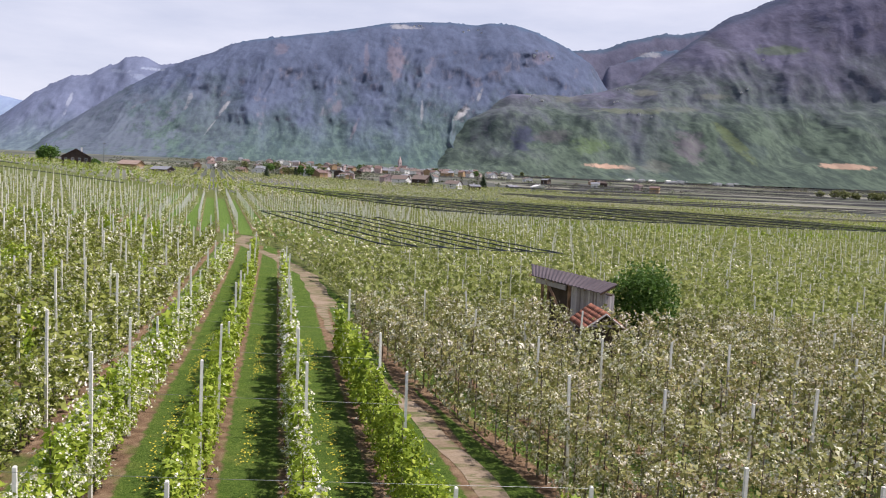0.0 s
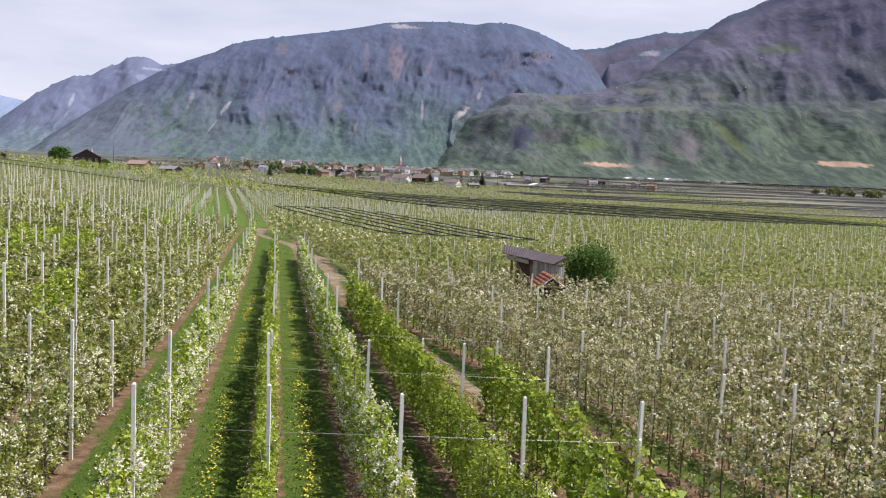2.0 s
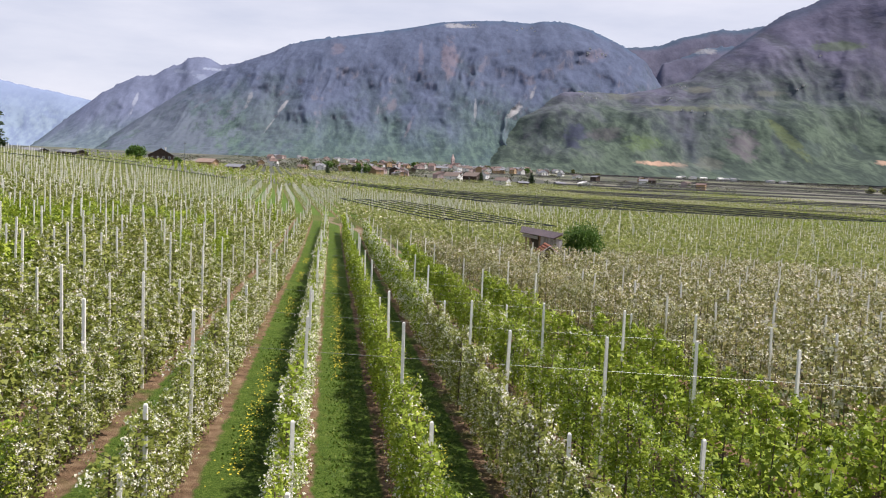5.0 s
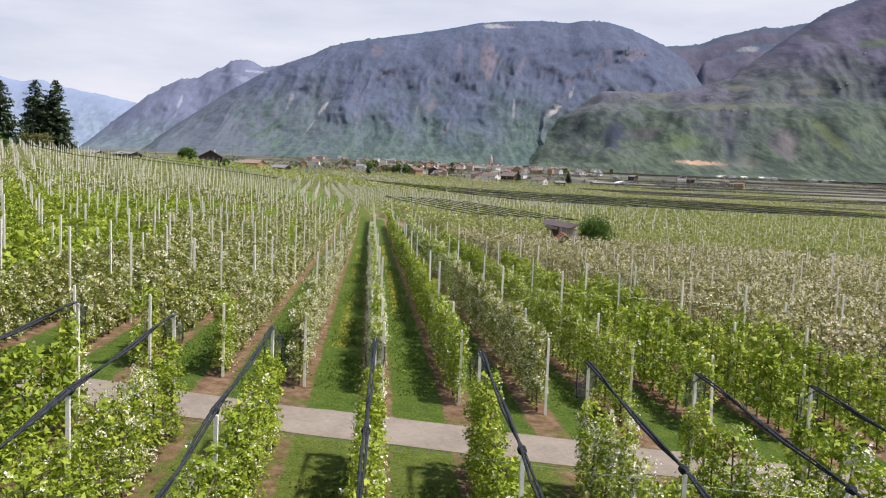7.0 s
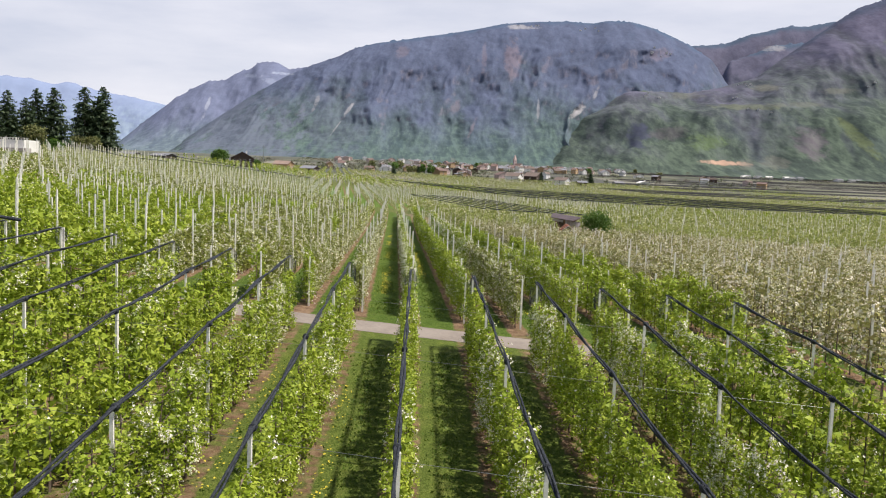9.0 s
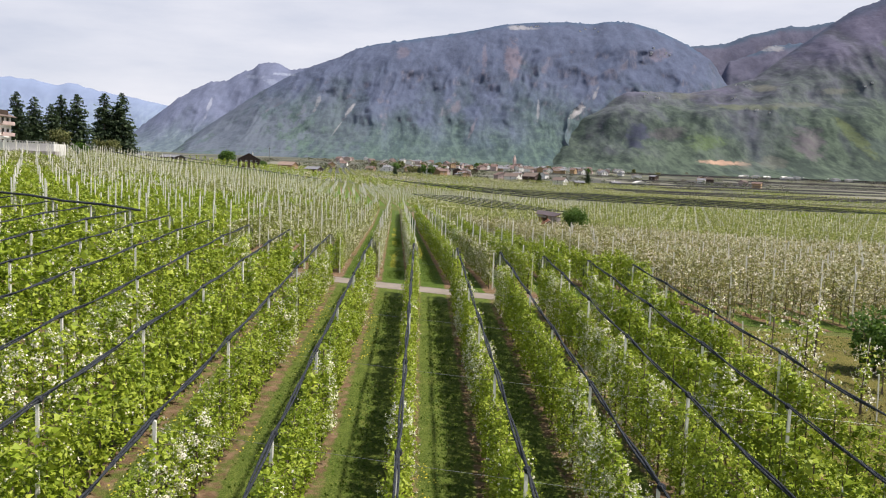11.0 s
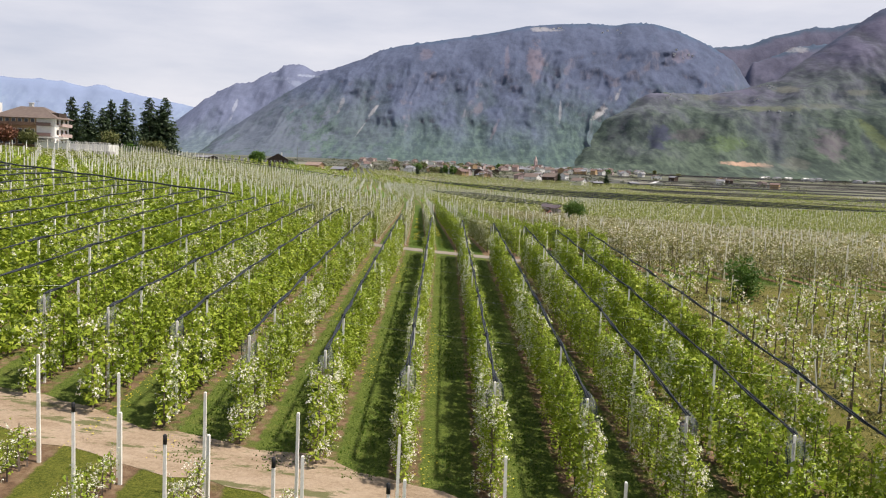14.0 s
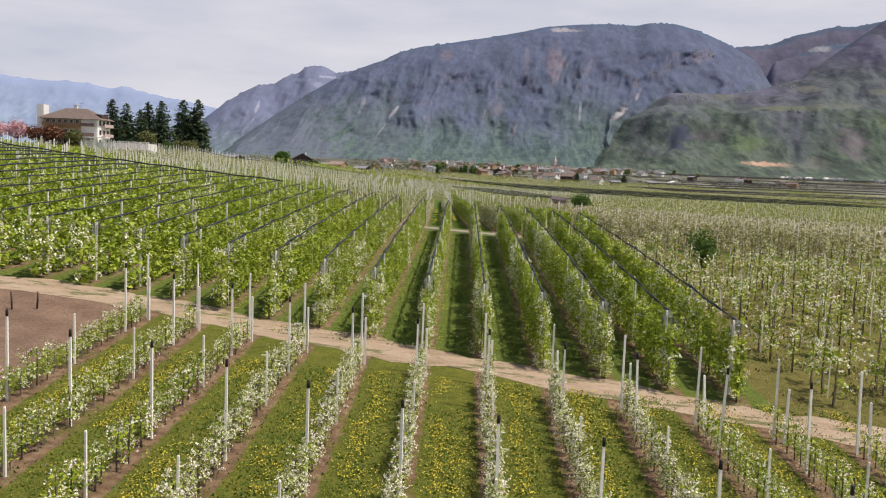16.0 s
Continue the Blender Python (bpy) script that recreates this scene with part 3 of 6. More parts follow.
TREE_LABELS = {"green": "leafy green spindle apple tree with few blossoms", "mid": "spindle apple tree with fresh leaves and scattered blossom",
               "white": "spindle apple tree covered in white blossom", "bloom": "spindle apple tree covered in white blossom", "pale": "apple tree", "young": "young apple tree"}
for i, t in enumerate(singles):
    x, y, kind, _, sc, _, _ = t
    ob = empty("apple_tree", pose(x, y, float(ground_z(x, y)), 0, 0, (i % 2) * 180 + (i * 37) % 30 - 15) @ Matrix.Scale(sc, 4))
    tagged(ob, TREE_LABELS[kind], "tree", "apple trees of the orchard rows")
    for me, n in zip(tree_template(kind, i % 5), ("trunk", "foliage", "blossom")):
        part(n, me, ob)

# ---- mountains ----


def lattice_noise(x, y, seed):
    """Smooth value noise in 0..1 over arrays of places."""
    xi, yi = np.floor(x).astype(np.int64), np.floor(y).astype(np.int64)
    fx, fy = x - xi, y - yi
    fx, fy = fx * fx * fx * (fx * (fx * 6 - 15) + 10), fy * fy * fy * (fy * (fy * 6 - 15) + 10)

    def corner(i, j):
        h = (i * 374761393 + j * 668265263 + seed * 974711) & 0xFFFFFFFF
        h = ((h ^ (h >> 13)) * 1274126177) & 0xFFFFFFFF
        return ((h ^ (h >> 16)) & 0xFFFF) / 65535.0

    a = corner(xi, yi) * (1 - fx) + corner(xi + 1, yi) * fx
    b = corner(xi, yi + 1) * (1 - fx) + corner(xi + 1, yi + 1) * fx
    return a * (1 - fy) + b * fy


def layered(x, y, seed, octaves=5, gain=0.5):
    out, amp, total = np.zeros_like(x), 1.0, 0.0
    for i in range(octaves):
        out += amp * lattice_noise(x * 2.03 ** i + 17.3 * i, y * 2.03 ** i - 9.1 * i, seed + i)
        total += amp
        amp *= gain
    return out / total


def ribbed(x, y, seed, octaves=3, gain=0.5):
    """Sharp ribs (1) with rounded hollows between them (0)."""
    out, amp, total = np.zeros_like(x), 1.0, 0.0
    for i in range(octaves):
        out += amp * (1 - np.abs(2 * lattice_noise(x * 2.1 ** i + 5.7 * i, y * 2.1 ** i, seed + i) - 1))
        total += amp
        amp *= gain
    return out / total


def mountain_material(name, bare, green, crest, rock, low, high, patches=(), grain=1.0, fresh=1.25):
    """Wooded slopes: spring green below and up the hollows, bare brown woods above, firs on the crest, pale rock where
    it is steep.
    The tints passed in already hold the blue of distance haze.
    Patches of another colour lie round a bearing (degrees) and a slope of sight from the valley, with half sizes, slant
    and colour."""
    m, nt, b = nodes_of(name, 0.95, 0.03)
    geo = nt.nodes.new("ShaderNodeNewGeometry")
    sep = nt.nodes.new("ShaderNodeSeparateXYZ")
    nt.links.new(geo.outputs["Position"], sep.inputs[0])
    nrm = nt.nodes.new("ShaderNodeSeparateXYZ")
    nt.links.new(geo.outputs["Normal"], nrm.inputs[0])

    def held(attr):
        n = nt.nodes.new("ShaderNodeAttribute")
        n.attribute_name = attr
        return n.outputs["Fac"]

    def field(s, detail=5, rough=0.6, shift=0.0, tall=1.0):
        v = coords(nt, (s, s * 0.15, s / tall))
        v.node.inputs["Location"].default_value = (shift, shift, shift)
        return noise_of(nt, v, 1.0, detail, rough)

    hollow, rise = held("hollow"), held("rise")
    big = field(0.0035, 5, 0.6)
    blot = field(0.016, 6, 0.62, 3.0, 1.8)
    clump = field(0.055, 4, 0.65, 7.0, 1.3)
    crowns = field(0.13, 3, 0.7, 1.0)
    h = maths(nt, "ADD", sep.outputs[2], maths(nt, "MULTIPLY", maths(nt, "SUBTRACT", big, 0.5), (high - low) * 1.5))
    h = maths(nt, "ADD", h, maths(nt, "MULTIPLY", maths(nt, "SUBTRACT", blot, 0.5), (high - low) * 1.1))
    h = maths(nt, "SUBTRACT", h, maths(nt, "MULTIPLY", maths(nt, "SUBTRACT", hollow, 0.5), (high - low) * 0.55))
    up = smooth(nt, h, low, high)
    g = grain
    woods = mix(nt, smooth(nt, blot, 0.38, 0.62), tuple(c * (1 - 0.16 * g) for c in bare), tuple(c * (1 + 0.12 * g) for c in bare))
    leafy = mix(nt, smooth(nt, maths(nt, "ADD", maths(nt, "MULTIPLY", clump, 0.5), maths(nt, "MULTIPLY", blot, 0.5)), 0.42, 0.58), tuple(c * (1 - 0.24 * g) for c in green), tuple(c * k for c, k in zip(green, (fresh, fresh, fresh * 0.86))))
    col = mix(nt, up, leafy, woods)
    dusk = maths(nt, "MULTIPLY", smooth(nt, field(0.010, 6, 0.7, 11.0), 0.54, 0.64), 0.22 * g)
    col = mix(nt, dusk, col, tuple(0.85 * c for c in crest))
    col = mix(nt, maths(nt, "MULTIPLY", smooth(nt, maths(nt, "ADD", rise, maths(nt, "MULTIPLY", maths(nt, "SUBTRACT", blot, 0.5), 0.14)), 0.88, 0.95), 0.85), col, crest)
    steep = maths(nt, "SUBTRACT", 1.0, smooth(nt, nrm.outputs[2], 0.40, 0.72))
    streak = maths(nt, "MULTIPLY", steep, smooth(nt, field(0.030, 6, 0.7, 2.0, 3.0), 0.46, 0.62))
    col = mix(nt, maths(nt, "MULTIPLY", streak, 0.75 * g), col, rock)
    k = 0.12 * g
    col = mix(nt, 1.0, col, ramp(nt, clump, [(0.32, (1 - k,) * 3), (0.5, (1, 1, 1)), (0.68, (1 + k,) * 3)]), "MULTIPLY")
    k = 0.08 * g
    col = mix(nt, 1.0, col, ramp(nt, crowns, [(0.34, (1 - k,) * 3), (0.5, (1, 1, 1)), (0.66, (1 + k,) * 3)]), "MULTIPLY")
    az = maths(nt, "MULTIPLY", maths(nt, "ARCTAN2", sep.outputs[0], sep.outputs[1]), 57.29578)
    far_off = maths(nt, "SQRT", maths(nt, "ADD", maths(nt, "MULTIPLY", sep.outputs[0], sep.outputs[0]), maths(nt, "MULTIPLY", sep.outputs[1], sep.outputs[1])))
    sight = maths(nt, "DIVIDE", maths(nt, "SUBTRACT", sep.outputs[2], 12.0), far_off)
    wob = maths(nt, "MULTIPLY", maths(nt, "SUBTRACT", field(0.025, 6, 0.75, 4.0), 0.5), 6.0)
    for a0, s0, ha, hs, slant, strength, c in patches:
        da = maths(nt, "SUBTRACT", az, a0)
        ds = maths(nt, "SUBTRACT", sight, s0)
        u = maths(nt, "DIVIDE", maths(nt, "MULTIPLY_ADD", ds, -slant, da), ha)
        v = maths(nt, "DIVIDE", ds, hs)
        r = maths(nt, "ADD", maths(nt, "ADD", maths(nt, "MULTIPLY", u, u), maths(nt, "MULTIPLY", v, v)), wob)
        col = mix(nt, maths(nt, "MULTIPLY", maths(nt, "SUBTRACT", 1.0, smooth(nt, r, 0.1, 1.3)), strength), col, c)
    nt.links.new(col, b.inputs["Base Color"])
    canopy = maths(nt, "ADD", maths(nt, "MULTIPLY", clump, 2.0), crowns)
    bump(nt, b, canopy, 0.22 * min(1.0, g), 7.0)
    return m


class Massif:
    """A mountain side seen from the valley: skyline gives bearing (degrees) and slope of sight to the crest."""

    def __init__(self, skyline, r_foot, r_ridge, rough, foot_z, seed, profile, step=0.07, n_s=150, slant=0.5, shelf=None):
        self.az = np.arange(skyline[0][0], skyline[-1][0] + 1e-6, step)
        el = np.interp(self.az, [p[0] for p in skyline], [p[1] for p in skyline])
        w = np.hanning(9)
        el = np.convolve(np.pad(el, 4, mode="edge"), w / w.sum(), "valid")
        rng = np.random.default_rng(seed)
        fuzz = 0.0006 * np.convolve(rng.normal(0, 1, len(el)), (0.5, 1, 0.5), "same") * min(1.0, rough / 40)
        q = np.concatenate([np.linspace(0, 1, n_s), [1.06, 1.2]])
        A, Q = np.meshgrid(self.az, q, indexing="ij")
        top = (el * r_ridge + 12)[:, None]
        px, pz = profile
        soft = np.interp(np.linspace(0, 1, 201), px, pz)
        soft = np.convolve(np.pad(soft, 10, mode="edge"), np.ones(21) / 21, "valid")
        soft = (soft - soft[0]) / (soft[-1] - soft[0])
        f = np.interp(np.minimum(Q, 1), np.linspace(0, 1, 201), soft)
        Z = foot_z + (top - foot_z) * f - np.maximum(Q - 1, 0) * 600
        if shelf:
            dz = 170 * (layered(np.radians(A) * 2700 / 260, Q * 2.0, seed + 60, 4) - 0.5) * np.sin(np.pi * np.clip(Q, 0, 1))
            Z = np.where(Q < 1, np.interp(Z + dz, *shelf), Z)
        R = r_foot + (r_ridge - r_foot) * Q
        S = np.radians(A) * (r_foot + r_ridge) / 2
        env = np.sin(np.pi * np.clip(Q, 0, 1)) ** 0.7
        U = S - slant * Z + 320 * (layered(S / 520, Z / 300, seed + 50, 4) - 0.5)
        spur = ribbed(U / 620, Z / 1500, seed, 2)
        rib = ribbed(U / 210, Z / 700, seed + 10, 3)
        edge = ribbed(U / 70, Z / 170, seed + 20, 3)
        lumps = layered(S / 120, Z / 90, seed + 30, 5, 0.55)
        out = 130 * (spur - 0.5) + 75 * (rib - 0.5) + 30 * (edge - 0.5) + 60 * (lumps - 0.5)
        R = R - rough / 50.0 * env * out
        Z = Z + rough / 50.0 * env * (9 * (layered(S / 45, Q * 40, seed + 40, 3) - 0.5))
        Z = Z + np.where((Q > 0.985) & (Q < 1.1), 1, 0) * (fuzz * r_ridge)[:, None]
        self.xyz = np.stack([R * np.sin(np.radians(A)), R * np.cos(np.radians(A)), Z], 2)
        self.hollow = np.clip(0.5 - 0.9 * (spur - 0.5) - 0.8 * (rib - 0.5), 0, 1)
        self.rise = np.clip(Q, 0, 1) * np.clip(el / 0.15, 0, 1)[:, None]

    def spot(self, a, sight):
        """The place on the slope at a bearing and slope of sight."""
        col = self.xyz[int(np.argmin(np.abs(self.az - a)))]
        s = (col[:, 2] - 12) / np.hypot(col[:, 0], col[:, 1])
        return col[int(np.argmin(np.abs(s - sight)))]

    def build(self, name, mat, label):
        n = self.xyz.shape[1]
        a = (np.arange(len(self.az) - 1)[:, None] * n + np.arange(n - 1)[None, :]).ravel()
        F = np.stack([a, a + n, a + n + 1, a + 1], 1)
        me = mesh_of(name, self.xyz.reshape(-1, 3), F, [mat], shade=True)
        for key, values in (("hollow", self.hollow), ("rise", self.rise)):
            me.attributes.new(key, "FLOAT", "POINT").data.foreach_set("value", values.astype(np.float32).ravel())
        return tagged(new(name, me), label, "mountain", kind="structure")


SCREE, EARTH, MEADOW, VINE, ROCK, SNOW, PINK_ROCK = (0.34, 0.33, 0.33), (0.42, 0.28, 0.20), (0.10, 0.14, 0.055), (0.15, 0.15, 0.125), (0.155, 0.13, 0.15), (0.62, 0.67, 0.76), (0.20, 0.16, 0.18)
M_SCREE = plain("pale_stone_wall", (0.30, 0.26, 0.24), (0.44, 0.40, 0.37), 0.5, 0.95, 0.4, 0.03)
# woods tone with haze painted in, spread over the flank at lower bearings
HAZY_WOODS = (0.118, 0.132, 0.172)
# the blue cast of these base colours is painted haze
M_MOUNT = mountain_material("hazed_wooded_mountain", (0.092, 0.109, 0.162), (0.076, 0.110, 0.108), (0.068, 0.102, 0.155), (0.20, 0.185, 0.22), 110, 520, (
    (-12.5, 0.035, 4.5, 0.06, 0, 0.75, HAZY_WOODS), (-6.0, 0.05, 2.5, 0.05, 0, 0.4, HAZY_WOODS), (-5.2, 0.066, 0.16, 0.013, 40, 0.8, SCREE), (-5.9, 0.048, 0.07, 0.010, 40, 0.5, SCREE), (-7.3, 0.074, 0.16, 0.012, 22, 0.4, SCREE), (10.45, 0.078, 0.34, 0.008, 42, 0.85, SCREE), (11.6, 0.100, 0.14, 0.010, 20, 0.5, SCREE),
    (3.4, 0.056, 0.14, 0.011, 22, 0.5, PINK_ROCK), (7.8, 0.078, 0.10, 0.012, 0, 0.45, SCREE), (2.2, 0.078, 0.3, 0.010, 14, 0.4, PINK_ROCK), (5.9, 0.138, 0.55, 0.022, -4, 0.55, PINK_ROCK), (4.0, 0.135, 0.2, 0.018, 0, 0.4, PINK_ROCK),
    # the dark blue patch puts a gully's darkness into the colour
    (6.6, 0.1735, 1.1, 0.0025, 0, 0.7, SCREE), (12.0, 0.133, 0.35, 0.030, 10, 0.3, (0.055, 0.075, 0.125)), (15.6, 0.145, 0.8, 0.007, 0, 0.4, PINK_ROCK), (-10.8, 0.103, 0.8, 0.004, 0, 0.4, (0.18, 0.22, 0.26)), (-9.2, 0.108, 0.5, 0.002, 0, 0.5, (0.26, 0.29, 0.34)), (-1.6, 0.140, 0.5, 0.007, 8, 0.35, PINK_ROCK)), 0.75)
# nearer slopes: base colours greyed towards violet to include some haze
M_MOUNT_R = mountain_material("hazed_mountain_near", (0.118, 0.112, 0.156), (0.070, 0.092, 0.078), (0.066, 0.080, 0.118), (0.160, 0.145, 0.165), 60, 560, (
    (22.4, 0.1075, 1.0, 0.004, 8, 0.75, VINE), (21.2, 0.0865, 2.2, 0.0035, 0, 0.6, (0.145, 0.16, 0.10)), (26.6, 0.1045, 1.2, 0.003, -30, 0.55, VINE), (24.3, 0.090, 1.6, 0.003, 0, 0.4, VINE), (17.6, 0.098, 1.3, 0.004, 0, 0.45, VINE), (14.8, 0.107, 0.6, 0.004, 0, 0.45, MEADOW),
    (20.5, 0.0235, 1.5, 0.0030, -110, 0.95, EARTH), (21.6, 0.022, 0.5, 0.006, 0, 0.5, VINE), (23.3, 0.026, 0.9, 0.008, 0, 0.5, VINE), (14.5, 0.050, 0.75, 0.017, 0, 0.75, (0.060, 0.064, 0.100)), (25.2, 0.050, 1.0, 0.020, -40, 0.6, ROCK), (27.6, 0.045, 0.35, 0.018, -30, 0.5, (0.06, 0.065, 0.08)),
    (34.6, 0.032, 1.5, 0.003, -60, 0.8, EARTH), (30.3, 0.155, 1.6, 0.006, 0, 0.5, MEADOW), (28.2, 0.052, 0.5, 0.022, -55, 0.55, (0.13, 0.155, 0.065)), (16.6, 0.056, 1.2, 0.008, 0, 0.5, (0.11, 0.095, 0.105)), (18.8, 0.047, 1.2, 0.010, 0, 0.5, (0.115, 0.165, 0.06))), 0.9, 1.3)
# back ridges, with a bluer share of haze in the colour
M_MOUNT_B = mountain_material("hazed_ridge_far", (0.125, 0.122, 0.165), (0.085, 0.115, 0.135), (0.070, 0.102, 0.145), (0.17, 0.16, 0.19), 330, 560, (
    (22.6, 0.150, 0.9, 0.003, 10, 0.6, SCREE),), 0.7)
# distance haze is mixed into these paler, bluer base colours
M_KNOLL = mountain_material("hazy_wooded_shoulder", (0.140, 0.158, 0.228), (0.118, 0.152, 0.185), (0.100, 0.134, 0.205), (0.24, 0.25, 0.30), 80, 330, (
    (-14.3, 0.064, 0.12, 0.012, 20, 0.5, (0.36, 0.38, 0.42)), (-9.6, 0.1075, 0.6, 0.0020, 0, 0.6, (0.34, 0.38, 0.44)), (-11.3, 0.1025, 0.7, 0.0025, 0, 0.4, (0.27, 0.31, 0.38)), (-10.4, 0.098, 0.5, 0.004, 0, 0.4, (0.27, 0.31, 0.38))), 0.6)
# rock and woods painted almost wholly in the blue of the haze
M_FAR = mountain_material("hazed_blue_range", (0.215, 0.265, 0.38), (0.195, 0.245, 0.35), (0.205, 0.255, 0.365), (0.25, 0.29, 0.38), 150, 420, (
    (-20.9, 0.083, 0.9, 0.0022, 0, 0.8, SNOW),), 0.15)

SMOOTH_SIDE = ((0, 0.2, 0.45, 0.7, 0.9, 1), (0, 0.10, 0.34, 0.68, 0.93, 1))
CLIFF_SIDE = ((0, 0.18, 0.38, 0.58, 0.76, 0.92, 1), (0, 0.075, 0.23, 0.50, 0.80, 0.965, 1))
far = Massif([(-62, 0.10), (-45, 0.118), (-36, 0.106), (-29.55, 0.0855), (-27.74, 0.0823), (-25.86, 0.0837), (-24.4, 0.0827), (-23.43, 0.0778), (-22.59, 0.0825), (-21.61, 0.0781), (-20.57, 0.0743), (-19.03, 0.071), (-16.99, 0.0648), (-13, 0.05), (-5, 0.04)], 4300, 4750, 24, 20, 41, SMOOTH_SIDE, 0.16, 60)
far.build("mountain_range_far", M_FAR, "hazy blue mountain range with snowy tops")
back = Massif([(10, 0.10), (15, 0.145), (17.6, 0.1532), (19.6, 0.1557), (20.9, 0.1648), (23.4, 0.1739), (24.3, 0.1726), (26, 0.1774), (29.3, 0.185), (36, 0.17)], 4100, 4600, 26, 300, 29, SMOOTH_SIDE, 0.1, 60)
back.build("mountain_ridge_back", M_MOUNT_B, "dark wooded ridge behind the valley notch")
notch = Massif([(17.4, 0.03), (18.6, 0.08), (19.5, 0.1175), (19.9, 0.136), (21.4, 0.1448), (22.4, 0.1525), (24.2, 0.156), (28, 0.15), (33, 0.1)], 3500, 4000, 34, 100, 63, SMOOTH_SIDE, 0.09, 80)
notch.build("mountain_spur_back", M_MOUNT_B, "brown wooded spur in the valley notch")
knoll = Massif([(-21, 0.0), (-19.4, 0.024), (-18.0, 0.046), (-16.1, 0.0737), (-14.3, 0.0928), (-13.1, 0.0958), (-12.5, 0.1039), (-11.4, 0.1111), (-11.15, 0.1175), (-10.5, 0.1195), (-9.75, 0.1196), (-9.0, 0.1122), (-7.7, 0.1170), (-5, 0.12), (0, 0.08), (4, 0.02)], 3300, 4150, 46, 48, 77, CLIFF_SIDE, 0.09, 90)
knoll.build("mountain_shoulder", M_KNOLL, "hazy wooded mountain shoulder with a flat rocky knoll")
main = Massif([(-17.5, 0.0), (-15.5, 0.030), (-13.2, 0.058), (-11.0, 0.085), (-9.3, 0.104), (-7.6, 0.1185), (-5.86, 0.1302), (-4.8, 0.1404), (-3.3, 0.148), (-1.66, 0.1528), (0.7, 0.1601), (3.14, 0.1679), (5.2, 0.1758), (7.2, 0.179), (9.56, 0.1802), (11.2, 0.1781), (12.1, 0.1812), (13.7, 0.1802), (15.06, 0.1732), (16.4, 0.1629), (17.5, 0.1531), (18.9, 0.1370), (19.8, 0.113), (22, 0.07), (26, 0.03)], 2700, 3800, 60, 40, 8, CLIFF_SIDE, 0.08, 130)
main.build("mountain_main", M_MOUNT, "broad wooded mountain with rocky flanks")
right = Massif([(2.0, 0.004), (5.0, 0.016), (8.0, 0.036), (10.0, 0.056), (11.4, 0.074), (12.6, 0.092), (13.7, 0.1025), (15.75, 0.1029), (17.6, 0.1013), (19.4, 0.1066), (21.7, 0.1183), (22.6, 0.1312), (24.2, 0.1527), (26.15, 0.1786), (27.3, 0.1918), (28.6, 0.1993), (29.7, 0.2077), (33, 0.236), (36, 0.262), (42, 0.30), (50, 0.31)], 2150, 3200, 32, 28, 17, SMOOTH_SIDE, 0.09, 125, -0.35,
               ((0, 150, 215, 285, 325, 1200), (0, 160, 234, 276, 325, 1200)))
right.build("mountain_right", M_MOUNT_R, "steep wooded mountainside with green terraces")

# ---- trellis posts ----


def post_mesh(tall, half, taper=0.8, cap=False):
    p = Parts()
    for z0, z1, h0, h1 in ((-0.2, tall - 0.03, half, half * taper), (tall - 0.03, tall, half * taper, half * taper * 0.6)):
        v, f = box(-1, 1, -1, 1, z0, z1)
        s = np.where(v[:, 2:] > (z0 + z1) / 2, h1, h0)
        v[:, :2] *= s
        p.add(v, f)
    return p.mesh("post", [M_CONCRETE])


def cap_mesh(tall, half):
    p = Parts()
    p.add(*tube([(0, 0, tall - 0.22), (0, 0, tall + 0.02), (0, 0, tall + 0.05)], (half * 1.45, half * 1.4, half * 0.7), 8))
    return p.mesh("cap", [M_CAP], True)


POSTS = []   # x, y, height, half width, capped, block, lean
_rp = np.random.default_rng(3)
for k in range(-30, 7):
    y1 = A_ENDS.get(k, 118)
    y0 = float(road_y(row_a(k, -28))) + 4.4
    for j, y in enumerate(np.concatenate([[y0 - 0.3], np.arange(-25.2, y1, 7.2)])):
        if j and y < y0 + 2:
            continue
        y = y + (_rp.normal(0, 0.25) if j else 0)
        POSTS.append((float(row_a(k, y)) + 0.16 + _rp.normal(0, 0.05), y, 2.9 if j == 0 else 3.4 if j % 3 == 1 else 4.45, 0.052, False, "a", _rp.normal(0, 0.8)))
B_LINES = {}
for k in range(-30, 6):
    x = float(row_b(k, 0))
    lo, hi = float(track_y(x)) + 3.1, float(road_y(x)) - 3.2
    ys = np.concatenate([np.arange(hi, lo + 3, -8.2), [lo]])
    B_LINES[k] = ys
    for y in ys:
        POSTS.append((x + _rp.normal(0, 0.03), y, 3.72, 0.05, False, "b", _rp.normal(0, 0.5)))
for k in range(-5, 9):
    x = float(row_b(k, 0))
    e = float(track_y(x))
    POSTS.append((x, e - 2.9, 3.45, 0.05, False, "c", _rp.normal(0, 0.8)))
    POSTS.append((x + 0.25, e - 3.4, 2.35, 0.055, False, "c", _rp.normal(0, 2.0)))
    for j in range(4):
        POSTS.append((x + _rp.normal(0, 0.05), e - 6.4 - 11.0 * j + _rp.normal(0, 0.2), 3.5, 0.048, True, "c", _rp.normal(0, 1.0)))
        POSTS.append((x + 0.1, e - 11.5 - 11.0 * j + _rp.normal(0, 0.3), 2.25, 0.04, False, "c", _rp.normal(0, 1.5)))
for k in range(0, 46):
    for y in np.arange(-36.5, 60, 9.0):
        y = y + _rp.normal(0, 0.3)
        x = float(row_d(k, y))
        if x > 12 + 0.52 * (y + 137) or x < float(path_x(y)) + 1.2 or (17 < x < 30 and y > 44):
            continue
        POSTS.append((x, y, 3.95 + _rp.normal(0, 0.15), 0.042, False, "d", _rp.normal(0, 1.5)))
